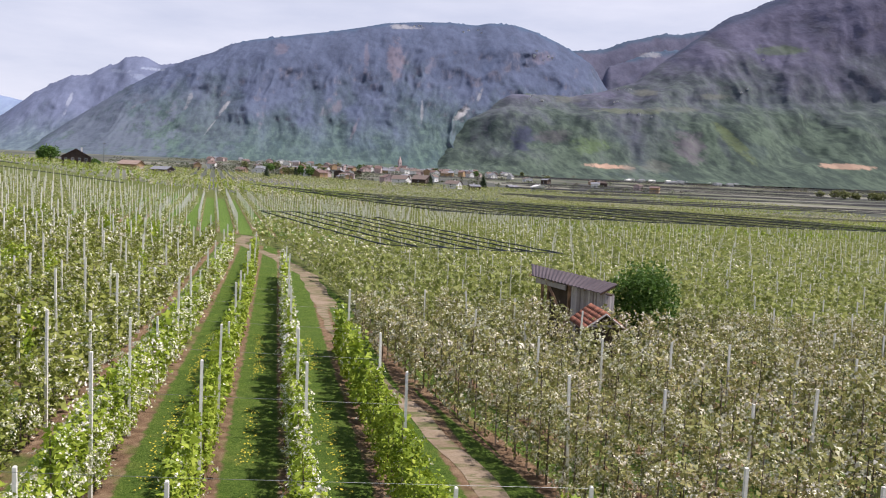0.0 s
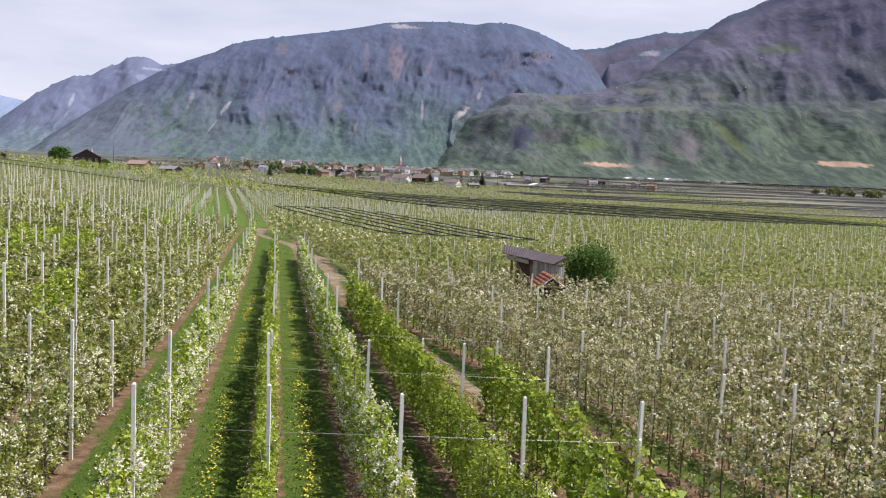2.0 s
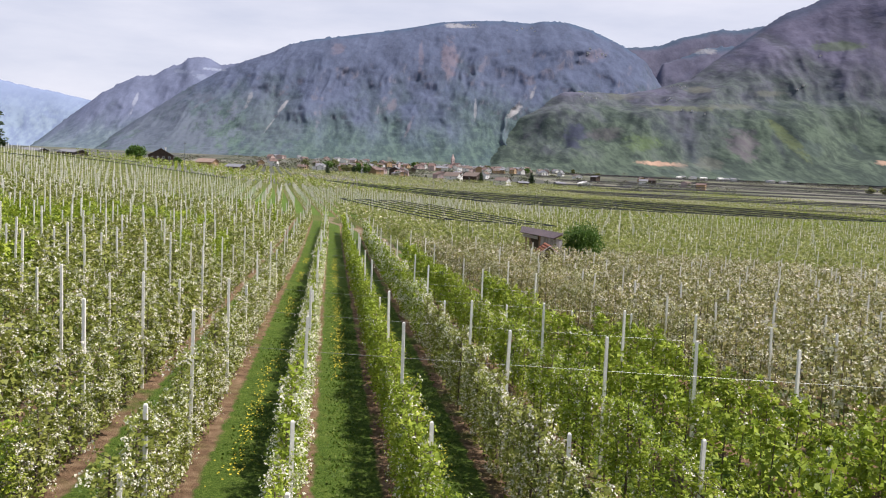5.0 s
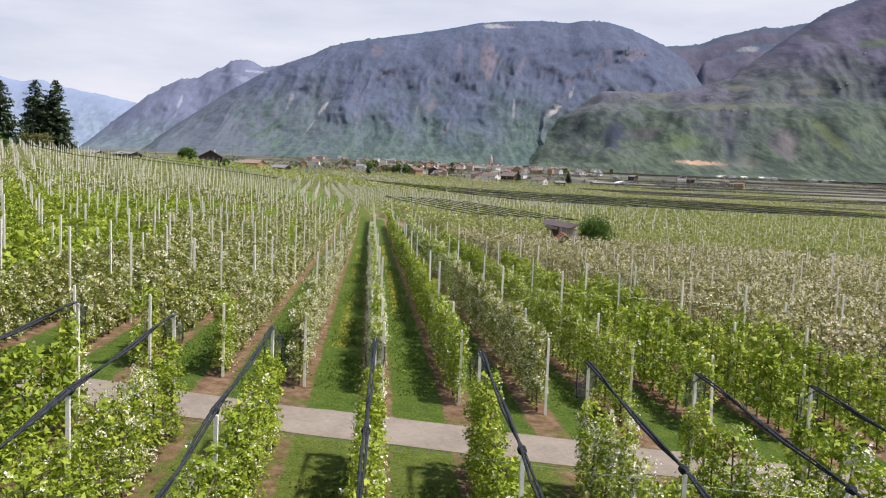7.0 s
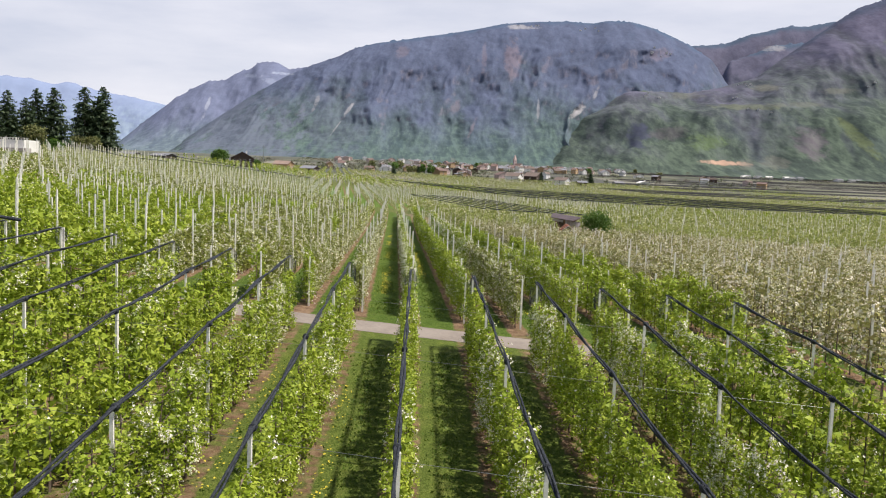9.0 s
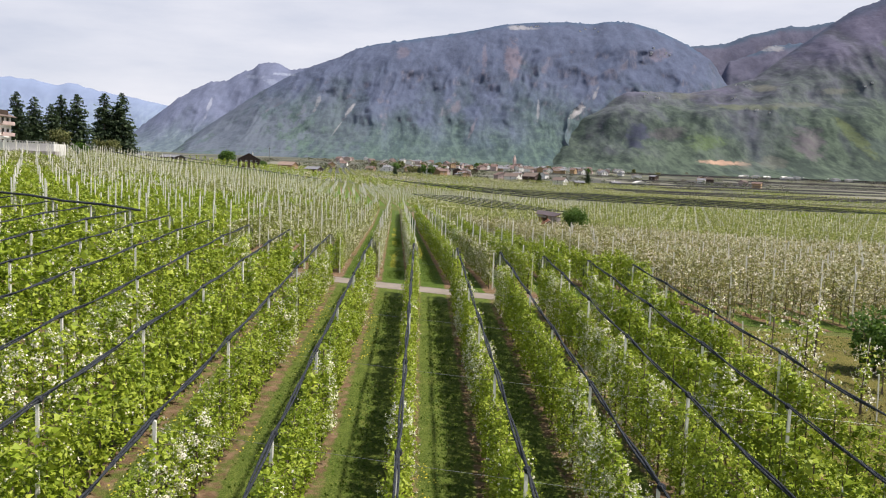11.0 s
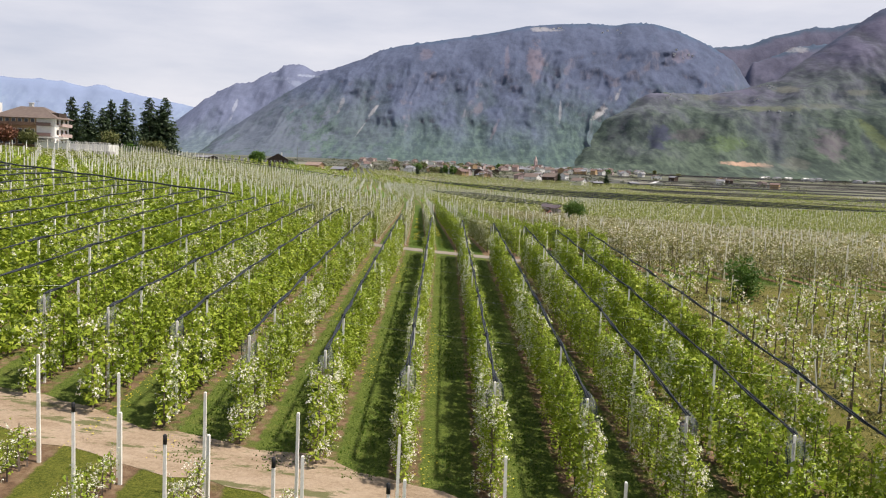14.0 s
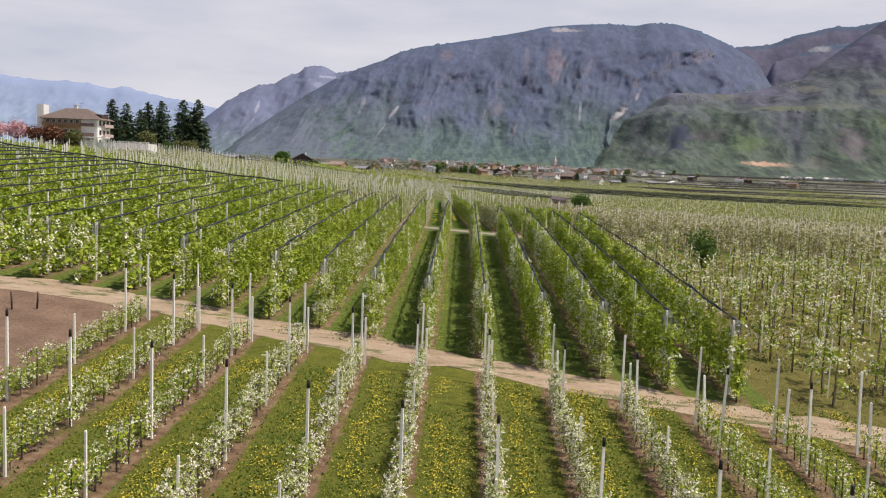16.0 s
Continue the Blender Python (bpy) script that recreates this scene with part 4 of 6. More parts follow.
for k in range(-3, 80):
    for y in np.arange(64, 235, 13.0):
        x = float(row_d(k, y))
        if x > 12 + 0.52 * (y + 137) or x < float(path_x(y)) + 7 or (16 < x < 34 and y < 72):
            continue
        POSTS.append((x, y + _rp.normal(0, 0.3), 3.8, 0.04, False, "f", 0.0))
for k in range(-36, -2):
    for y in np.arange(122, 225, 8.0):
        POSTS.append((float(row_a(k, y)) - 0.05 * (y - 120), y + _rp.normal(0, 0.3), 3.9, 0.055, False, "l", 0.0))
for k in range(-14, 26):
    for y in np.arange(142, 262, 6.5):
        x = -4.0 + SP * k - 0.1 * (y - 142)
        if -26 < x < 70 and not (x > -8 and y < 150) and not (x > 4 and y < 172):
            POSTS.append((x, y, 3.3, 0.06, False, "h", 0.0))
for k in range(0, 9):
    for y in np.arange(-94, -46, 7.0):
        x = 14.5 + SP * 1.1 * k - 0.06 * (y + 70)
        if y > float(track_y(x)) + 2:
            POSTS.append((x, y + _rp.normal(0, 0.5), 2.6 + _rp.normal(0, 0.3), 0.026, False, "e", _rp.normal(0, 5)))


def post_near(p):
    return abs(p[0] + 3) < 21 and p[1] < 42


near_posts = sorted([p for p in POSTS if p[5] in "abc" and post_near(p)], key=lambda p: abs(p[0] + 3) + max(0, p[1]) * 0.3)[:300]
_near = set(id(p) for p in near_posts)
_pm, _cm = {}, {}
for x, y, tall, half, capped, blk, lean in near_posts:
    key = (tall, half)
    if key not in _pm:
        _pm[key] = post_mesh(tall, half)
        _cm[key] = cap_mesh(tall, half * 0.8)
    ob = new("trellis_post", _pm[key])
    ob.matrix_world = pose(x, y, float(ground_z(x, y)), lean, lean * 0.6, (x * 37) % 20 - 10)
    tagged(ob, "slim pale concrete post with a black rubber cap" if capped else "slim pale concrete trellis post in a tree row", "post", "trellis posts of the orchard")
    if capped:
        part("cap", _cm[key], ob, "black rubber cap")
for blk in "abcdeflh":
    rest = [p for p in POSTS if p[5] == blk and id(p) not in _near]
    if not rest:
        continue
    P = Parts()
    for x, y, tall, half, capped, _, lean in rest:
        v, f = box(-half, half, -half, half, -0.2, tall)
        v[:, 0] += v[:, 2] * math.sin(radians(lean))
        P.add(v + (x, y, float(ground_z(x, y))), f)
    tagged(new("trellis_post_rows", P.mesh("trellis_post_rows", [M_CONCRETE])), "many pale concrete trellis posts in straight rows", "posts", kind="stuff")

# ---- rolled hail nets ----
def net_bag_material():
    """Fine grey mesh cloth that lets half of the light through."""
    m, nt, b = nodes_of("hanging_net_cloth", 0.8, 0.2)
    v = coords(nt, (1, 1, 1), "Object")
    col = ramp(nt, noise_of(nt, v, 14, 4), [(0.3, (0.10, 0.11, 0.115)), (0.7, (0.26, 0.27, 0.28))])
    nt.links.new(col, b.inputs["Base Color"])
    nt.links.new(maths(nt, "MULTIPLY_ADD", noise_of(nt, coords(nt, (9, 9, 1.5), "Object"), 1.0, 4), 0.9, 0.0), b.inputs["Alpha"])
    return m


M_BAG = net_bag_material()


def net_bag(rng, side):
    """Loose end of a rolled net: two folded flaps that hang down on either side of the post."""
    p = Parts()
    rows, cols = 10, 6
    for s in (-1, 1):
        length = rng.uniform(0.75, 1.15)
        V, F = [], []
        for i in range(rows):
            t = i / (rows - 1)
            for j in range(cols):
                u = j / (cols - 1)
                x = s * (0.03 + (0.05 + 0.23 * min(1, t * 2.2)) * u)
                y = -side * 0.55 * (1 - min(1, t * 2.6)) ** 1.4 + 0.06 * math.sin(7 * u + 3 * t + s) * min(1, 2 * t) + side * 0.08 * t
                z = 0.05 - length * max(0, t - 0.1 * u * s) + 0.03 * math.sin(9 * u + s)
                V.append((x, y, z))
        for i in range(rows - 1):
            for j in range(cols - 1):
                q = (i * cols + j, i * cols + j + 1, (i + 1) * cols + j + 1, (i + 1) * cols + j)
                F += [(q[0], q[1], q[2]), (q[0], q[2], q[3])]
        p.add(V, F)
        rim = [(s * (0.26 + 0.02 * math.sin(5 * t)), side * 0.08 * t, -0.25 - (length - 0.25) * t) for t in np.linspace(0, 1, 5)]
        p.add(*tube(rim, 0.012, 5), 1)
    return p.mesh("net_bag", [M_BAG, M_NET], True)


_rn = np.random.default_rng(8)
for k, ys in B_LINES.items():
    x = float(row_b(k, 0))
    pts = []
    fine = k > -13
    for a, b in zip(ys[:-1], ys[1:]):
        for t in np.linspace(0, 1, 7 if fine else 4)[:-1]:
            y = a + (b - a) * t
            pts.append((x + _rn.normal(0, 0.007), y, float(ground_z(x, y)) + 3.80 - 0.09 * math.sin(math.pi * t) + _rn.normal(0, 0.006)))
    y = ys[-1]
    pts.append((x, y, float(ground_z(x, y)) + 3.74))
    pts[0] = (pts[0][0], pts[0][1], pts[0][2] - 0.05)
    P = Parts()
    if fine:
        # two strands of net, loosely twisted round one wire
        for s in (-1, 1):
            q = np.array(pts)
            ph = np.arange(len(q)) * 0.9
            q[:, 0] += s * 0.045 * np.cos(ph)
            q[:, 2] += s * 0.03 * np.sin(ph)
            rad = 0.034 + 0.007 * np.sin(ph * 1.7 + k) + _rn.normal(0, 0.004, len(q))
            P.add(*tube(q, rad, 7))
        for y in ys[1:-1]:   # ties at the posts
            zt = float(ground_z(x, y)) + 3.78
            P.add(*tube([(x, y - 0.06, zt), (x, y + 0.06, zt)], 0.095, 8))
    else:
        P.add(*tube(pts, 0.085, 5))
    ob = new("rolled_hail_net", P.mesh("rolled_hail_net", [M_NET], True))
    tagged(ob, "black hail net rolled up along a tree row", "hail net", "rolled hail nets over the orchard")
    for y, side in ((ys[0], 1), (ys[-1], -1)):
        bag = part("net_bag", net_bag(_rn, side), ob, "loose grey net end hanging down")
        bag.location = (x, y + 0.05 * side, float(ground_z(x, y)) + 3.76)
    if k == 5:       # the outermost net has slipped open and hangs out to the side
        V, F = [], []
        for i in range(15):
            t = i / 14
            yy = ys[-1] + 9.5 * (1 - t)
            for j in range(7):
                u = j / 6
                w = 0.15 + 1.5 * t ** 1.3
                V.append((x + w * u + 0.05 * math.sin(9 * u + 5 * t), yy + 0.1 * math.sin(6 * u), float(ground_z(x, yy)) + 3.74 - (0.15 + 0.9 * t) * u ** 1.4 - 0.12 * t * math.sin(math.pi * u) + 0.04 * math.sin(14 * t + 7 * u)))
        for i in range(14):
            for j in range(6):
                a = i * 7 + j
                F += [(a, a + 1, a + 8), (a, a + 8, a + 7)]
        q = Parts()
        q.add(V, F)
        part("loose_net", q.mesh("loose_net", [M_BAG], True), ob, "loose grey net hanging open")
_xs = np.arange(-100, -24, 3.0)
_pts = [(x, float(road_y(x)) - 3.0, float(ground_z(x, road_y(x) - 3.0)) + 3.95 - 0.1 * (i % 2)) for i, x in enumerate(_xs)]
tagged(new("rolled_hail_net", (lambda P: (P.add(*tube(_pts, 0.10, 6)), P.mesh("rolled_hail_net", [M_NET], True))[1])(Parts())), "black hail net rolled up along the farm road", "hail net", "rolled hail nets over the orchard")

# wires from post to post across the rows
for y in np.arange(-18.0, 60, 7.2):
    ks = [k for k in range(-8, 7) if A_ENDS.get(k, 118) > y]
    pts = [(float(row_a(k, y)) + 0.16, y, float(ground_z(row_a(k, y), y)) + 3.35) for k in ks]
    P = Parts()
    P.add(*tube(pts, 0.0045, 4))
    tagged(new("trellis_wire", P.mesh("trellis_wire", [M_WIRE])), "thin taut wire across the tree rows", "wire", "trellis wires of the orchard")
for i in range(1, 7):
    pts = []
    for k in range(-9, 6):
        if i < len(B_LINES[k]):
            y = B_LINES[k][i]
            pts.append((float(row_b(k, 0)), y, float(ground_z(row_b(k, 0), y)) + 3.5))
    P = Parts()
    P.add(*tube(pts, 0.0045, 4))
    tagged(new("trellis_wire", P.mesh("trellis_wire", [M_WIRE])), "thin taut wire across the tree rows", "wire", "trellis wires of the orchard")

# ---- dandelions and tufts of grass ----
M_DANDELION = plain("dandelion_yellow", (0.46, 0.38, 0.025), (0.60, 0.50, 0.045), 5, 0.7, 0.0)
M_TUFT = leaf_material("grass_blades", (0.07, 0.13, 0.015), (0.12, 0.19, 0.025), (0.20, 0.24, 0.05), 0.3)


def flat_flowers(rng, xy, size, lift):
    n = len(xy)
    z = ground_z(xy[:, 0], xy[:, 1]) + lift
    c = np.stack([xy[:, 0], xy[:, 1], z], 1)
    a = rng.uniform(0, 6.28, n)
    s = size * rng.uniform(0.7, 1.3, n)
    V = np.stack([c + np.stack([np.cos(a + p) * s, np.sin(a + p) * s, rng.normal(0, 0.012, n)], 1) for p in (0, 1.57, 3.14, 4.71)], 1).reshape(-1, 3)
    i = np.arange(n) * 4
    return V, np.concatenate([np.stack([i, i + 1, i + 2], 1), np.stack([i, i + 2, i + 3], 1)])


def alley_points(rng, row, ks, y_lo, y_hi, n, off, spread_x, patch, thr):
    k = rng.choice(ks, n)
    y = rng.uniform(y_lo, y_hi, n)
    x = np.array([float(row(a, b)) for a, b in zip(k, y)]) + off + rng.normal(0, spread_x, n)
    keep = np.array([noise.noise(Vector((a * 0.16, b * 0.11, patch))) > thr for a, b in zip(x, y)])
    return np.stack([x, y], 1)[keep]


_rd = np.random.default_rng(21)
P = Parts()
P.add(*flat_flowers(_rd, alley_points(_rd, row_b, range(-5, 7), -128, -97, 26000, SP / 2 - 0.35, 0.26, 2.0, -0.05), 0.026, 0.09))
P.add(*flat_flowers(_rd, alley_points(_rd, row_b, range(-5, 7), -128, -97, 18000, SP / 2 + 0.35, 0.32, 4.0, -0.02), 0.026, 0.09))
P.add(*flat_flowers(_rd, alley_points(_rd, row_b, range(-5, 7), -128, -97, 3000, SP / 2, 0.6, 3.0, -0.5), 0.028, 0.09))
P.add(*flat_flowers(_rd, alley_points(_rd, row_a, range(-1, 3), -24, 60, 5500, SP / 2 - 0.1, 0.2, 5.0, -0.1), 0.038, 0.09))
P.add(*flat_flowers(_rd, alley_points(_rd, row_b, range(-4, 5), -92, -38, 4500, 0.75, 0.2, 6.0, 0.0), 0.036, 0.09))
tagged(new("dandelions", P.mesh("dandelions", [M_DANDELION])), "yellow dandelion flowers dotted through the grass", "flowers", kind="stuff")


def tufts(rng, xy, size):
    n = len(xy)
    z = ground_z(xy[:, 0], xy[:, 1])
    c = np.stack([xy[:, 0], xy[:, 1], z], 1)
    a = rng.uniform(0, 6.28, n)
    w = np.stack([np.cos(a), np.sin(a), np.zeros(n)], 1) * (size * 0.5 * rng.uniform(0.6, 1.4, n))[:, None]
    tip = np.stack([rng.normal(0, size * 0.6, n), rng.normal(0, size * 0.6, n), size * rng.uniform(0.5, 1.3, n)], 1)
    V = np.stack([c - w, c + w, c + tip], 1).reshape(-1, 3)
    return V, np.arange(n * 3).reshape(-1, 3)


P = Parts()
P.add(*tufts(_rd, alley_points(_rd, row_b, range(-5, 7), -128, -97, 42000, SP / 2, 0.6, 1.0, -0.5), 0.085))
P.add(*tufts(_rd, alley_points(_rd, row_a, range(-3, 4), -28, 25, 24000, SP / 2, 0.4, 1.5, -0.5), 0.08))
P.add(*tufts(_rd, alley_points(_rd, row_b, range(-3, 4), -92, -37, 24000, SP / 2, 0.4, 1.5, -0.5), 0.08))
tagged(new("grass_tufts", P.mesh("grass_tufts", [M_TUFT])), "short uneven tufts of grass in the alleys", "grass", kind="stuff")

M_BRUSH = leaf_material("dry_brush", (0.17, 0.13, 0.075), (0.23, 0.20, 0.09), (0.25, 0.245, 0.09), 0.3)


def brush_points(rng, x0, x1, y_lo, y_hi, n, patch, thr):
    xy = np.stack([rng.uniform(x0, x1, n), rng.uniform(y_lo, y_hi, n)], 1)
    ok = [noise.noise(Vector((a * 0.3, b * 0.3, patch))) > thr and b > float(track_y(a)) + 2.2 for a, b in xy]
    return xy[np.array(ok)]


P = Parts()
P.add(*tufts(_rd, brush_points(_rd, 13.5, 46, -97, -40, 20000, 2.0, 0.05), 0.15))
tagged(new("dry_brush", P.mesh("dry_brush", [M_BRUSH])), "brown and olive brush on the open plot", "brush", kind="stuff")
P = Parts()
P.add(*tufts(_rd, brush_points(_rd, 13.5, 46, -97, -40, 26000, 8.0, 0.0), 0.085))
tagged(new("grass_tufts", P.mesh("grass_tufts", [M_TUFT])), "rough tufts of grass on the open plot", "grass", kind="stuff")

# stakes at the edge of the bare plot
M_STAKE = plain("dark_wooden_stake", (0.035, 0.025, 0.02), (0.07, 0.05, 0.04), 6, 0.9, 0.4, 0.01)
for i, (x, y, lean) in enumerate(((-27.2, -93.6, 4), (-26.4, -92.9, -5), (-25.4, -92.2, 6))):
    q = Parts()
    q.add(*tube([(0, 0, -0.2), (0.02, 0, 0.5), (0, 0, 0.95)], (0.05, 0.05, 0.035), 6))
    ob = new("stake", q.mesh("stake", [M_STAKE], True))
    ob.matrix_world = pose(x, y, float(ground_z(x, y)), lean, lean, 0)
    tagged(ob, "short dark wooden stake on the bare plot", "stake", "stakes on the bare plot")

# ---- buildings ----
M_WOOD = plain("weathered_grey_boards", (0.24, 0.21, 0.19), (0.40, 0.37, 0.34), 1.5, 0.9, 0.6, 0.01, stretch=(8, 8, 0.6))
M_BEAM = plain("brown_timber_beam", (0.20, 0.12, 0.07), (0.32, 0.20, 0.12), 2.0, 0.85, 0.5, 0.01)
M_DARKWOOD = plain("dark_stained_wood", (0.045, 0.03, 0.022), (0.09, 0.062, 0.045), 1.5, 0.8, 0.5, 0.01)
M_SHEETROOF = plain("brown_sheet_roof", (0.085, 0.065, 0.068), (0.13, 0.10, 0.10), 0.7, 0.6, 0.2, 0.01)
M_TILE = plain("red_clay_tile", (0.13, 0.085, 0.07), (0.20, 0.135, 0.115), 1.2, 0.85, 0.5, 0.02)
M_BROWNROOF = plain("brown_tile_roof", (0.12, 0.09, 0.075), (0.18, 0.14, 0.115), 0.8, 0.85, 0.5, 0.02)
M_ORANGEROOF = plain("orange_tile_roof", (0.22, 0.155, 0.12), (0.29, 0.215, 0.17), 0.5, 0.85, 0.5, 0.02)
M_GREYROOF = plain("grey_roof", (0.15, 0.15, 0.16), (0.24, 0.24, 0.25), 0.5, 0.8, 0.3, 0.02)
M_WHITE = plain("white_render", (0.70, 0.68, 0.63), (0.80, 0.78, 0.73), 0.5, 0.9, 0.3, 0.01)
M_OCHRE = plain("ochre_render", (0.34, 0.22, 0.11), (0.45, 0.31, 0.17), 0.5, 0.9, 0.3, 0.01)
M_ROSE = plain("rose_render", (0.44, 0.32, 0.29), (0.55, 0.43, 0.39), 0.5, 0.9, 0.3, 0.01)
M_PANE, _nt, _b = nodes_of("window_glass", 0.08, 0.5)
_b.inputs["Base Color"].default_value = (0.02, 0.025, 0.03, 1)


def join(*pieces):
    p = Parts()
    for v, f in pieces:
        p.add(v, f)
    return p


def one(name, pieces, mat, parent, label="", shade=False):
    return part(name, join(*pieces).mesh(name, [mat], shade), parent, label)


def gable(w, d, z0, rise, over, thick=0.18):
    """A gable roof over a w x d plan, with its ridge along y."""
    out = []
    for s in (-1, 1):
        V = []
        for y in (-d / 2 - over, d / 2 + over):
            for (x, z) in ((0, z0 + rise), (s * (w / 2 + over), z0 - rise * over / (w / 2))):
                V += [(x, y, z), (x, y, z + thick)]
        F = [(0, 2, 3), (0, 3, 1), (4, 7, 6), (4, 5, 7), (0, 4, 6), (0, 6, 2), (1, 3, 7), (1, 7, 5), (2, 6, 7), (2, 7, 3), (0, 1, 5), (0, 5, 4)]
        out.append((np.array(V, float), np.array(F)))
    return out


def gable_walls(w, d, h, rise):
    v, f = box(-w / 2, w / 2, -d / 2, d / 2, -1.0, h)
    out = [(v, f)]
    for y in (-d / 2, d / 2):
        e = 0.02
        V = np.array([(-w / 2, y - e, h), (w / 2, y - e, h), (0, y - e, h + rise), (-w / 2, y + e, h), (w / 2, y + e, h), (0, y + e, h + rise)])
        out.append((V, np.array([(0, 1, 2), (3, 5, 4), (0, 2, 5), (0, 5, 3), (1, 4, 5), (1, 5, 2)])))
    return out


_win = {}


def window(parent, x, y, z, w, h, facing, frame_mat):
    """A window: a frame proud of the wall, with a pane as its part. facing: 'y' or 'x'."""
    key = (w, h, facing, frame_mat.name)
    if key not in _win:
        t = 0.12
        def bx(a0, a1, c0, c1, p0, p1):
            return box(a0, a1, p0, p1, c0, c1) if facing == "y" else box(p0, p1, a0, a1, c0, c1)
        fr = [bx(-w / 2 - t, -w / 2, -h / 2 - t, h / 2 + t, -0.06, 0.06), bx(w / 2, w / 2 + t, -h / 2 - t, h / 2 + t, -0.06, 0.06),
              bx(-w / 2, w / 2, h / 2, h / 2 + t, -0.06, 0.06), bx(-w / 2, w / 2, -h / 2 - t, -h / 2, -0.06, 0.06)]
        _win[key] = (join(*fr).mesh("window", [frame_mat]), join(bx(-w / 2, w / 2, -h / 2, h / 2, -0.03, 0.03)).mesh("pane", [M_PANE]))
    a, b = _win[key]
    o = part("window", a, parent)
    o.location = (x, y, z)
    part("pane", b, o)
    return o


def house(x, y, w, d, h, rise, turn, wall_mat, roof_mat, label, name="house", floors=2, cols=3, chimney=True, category="house", upper=None):
    ob = empty(name, pose(x, y, float(ground_z(x, y)), 0, 0, turn))
    tagged(ob, label, category, "houses of the valley")
    one("wall", gable_walls(w, d, h, rise), wall_mat, ob)
    one("roof", gable(w, d, h, rise, 0.9), roof_mat, ob)
    if upper:
        one("upper_boarding", [box(-w / 2 - 0.05, w / 2 + 0.05, -d / 2 - 0.06, d / 2 + 0.06, h * 0.55, h)], upper, ob, "dark wooden boarding")
    if chimney:
        one("chimney", [box(w * 0.18 - 0.4, w * 0.18 + 0.4, -0.4, 0.4, h + rise * 0.3, h + rise + 0.9), box(w * 0.18 - 0.5, w * 0.18 + 0.5, -0.5, 0.5, h + rise + 0.9, h + rise + 1.05)], M_WHITE, ob)
    for i in range(floors):
        z = 1.6 + i * (h - 0.6) / max(1, floors)
        for j in range(cols):
            u = (j + 0.5) / cols - 0.5
            window(ob, u * w * 0.92, -d / 2 - 0.08, z, 1.0, 1.2, "y", M_WHITE)
        window(ob, -w / 2 - 0.08, 0, z, 1.0, 1.2, "x", M_WHITE)
    return ob


_rh = np.random.default_rng(17)


def board_material():
    """Grey weathered boards; each one has its own tone."""
    m, nt, b = nodes_of("barn_boards", 0.9, 0.2)
    info = nt.nodes.new("ShaderNodeObjectInfo")
    v = coords(nt, (12, 12, 0.8), "Object")
    col = ramp(nt, info.outputs["Random"], [(0.0, (0.24, 0.20, 0.185)), (0.5, (0.42, 0.38, 0.365)), (1.0, (0.58, 0.54, 0.53))])
    g = noise_of(nt, v, 2.0, 5)
    col = mix(nt, 0.5, col, mix(nt, 1.0, col, ramp(nt, g, [(0.3, (0.4, 0.36, 0.33)), (0.7, (1.3, 1.3, 1.3))]), "MULTIPLY"))
    nt.links.new(col, b.inputs["Base Color"])
    bump(nt, b, g, 0.5, 0.01)
    return m


def tile_material():
    m, nt, b = nodes_of("red_roof_tiles", 0.85, 0.2)
    info = nt.nodes.new("ShaderNodeObjectInfo")
    col = ramp(nt, info.outputs["Random"], [(0.0, (0.10, 0.035, 0.025)), (0.5, (0.25, 0.085, 0.05)), (1.0, (0.38, 0.16, 0.10))])
    col = mix(nt, 0.35, col, ramp(nt, noise_of(nt, coords(nt), 3.0, 5), [(0.3, (0.10, 0.06, 0.05)), (0.7, (0.48, 0.22, 0.13))]))
    nt.links.new(col, b.inputs["Base Color"])
    return m


M_BOARD, M_ROOFTILE = board_material(), tile_material()


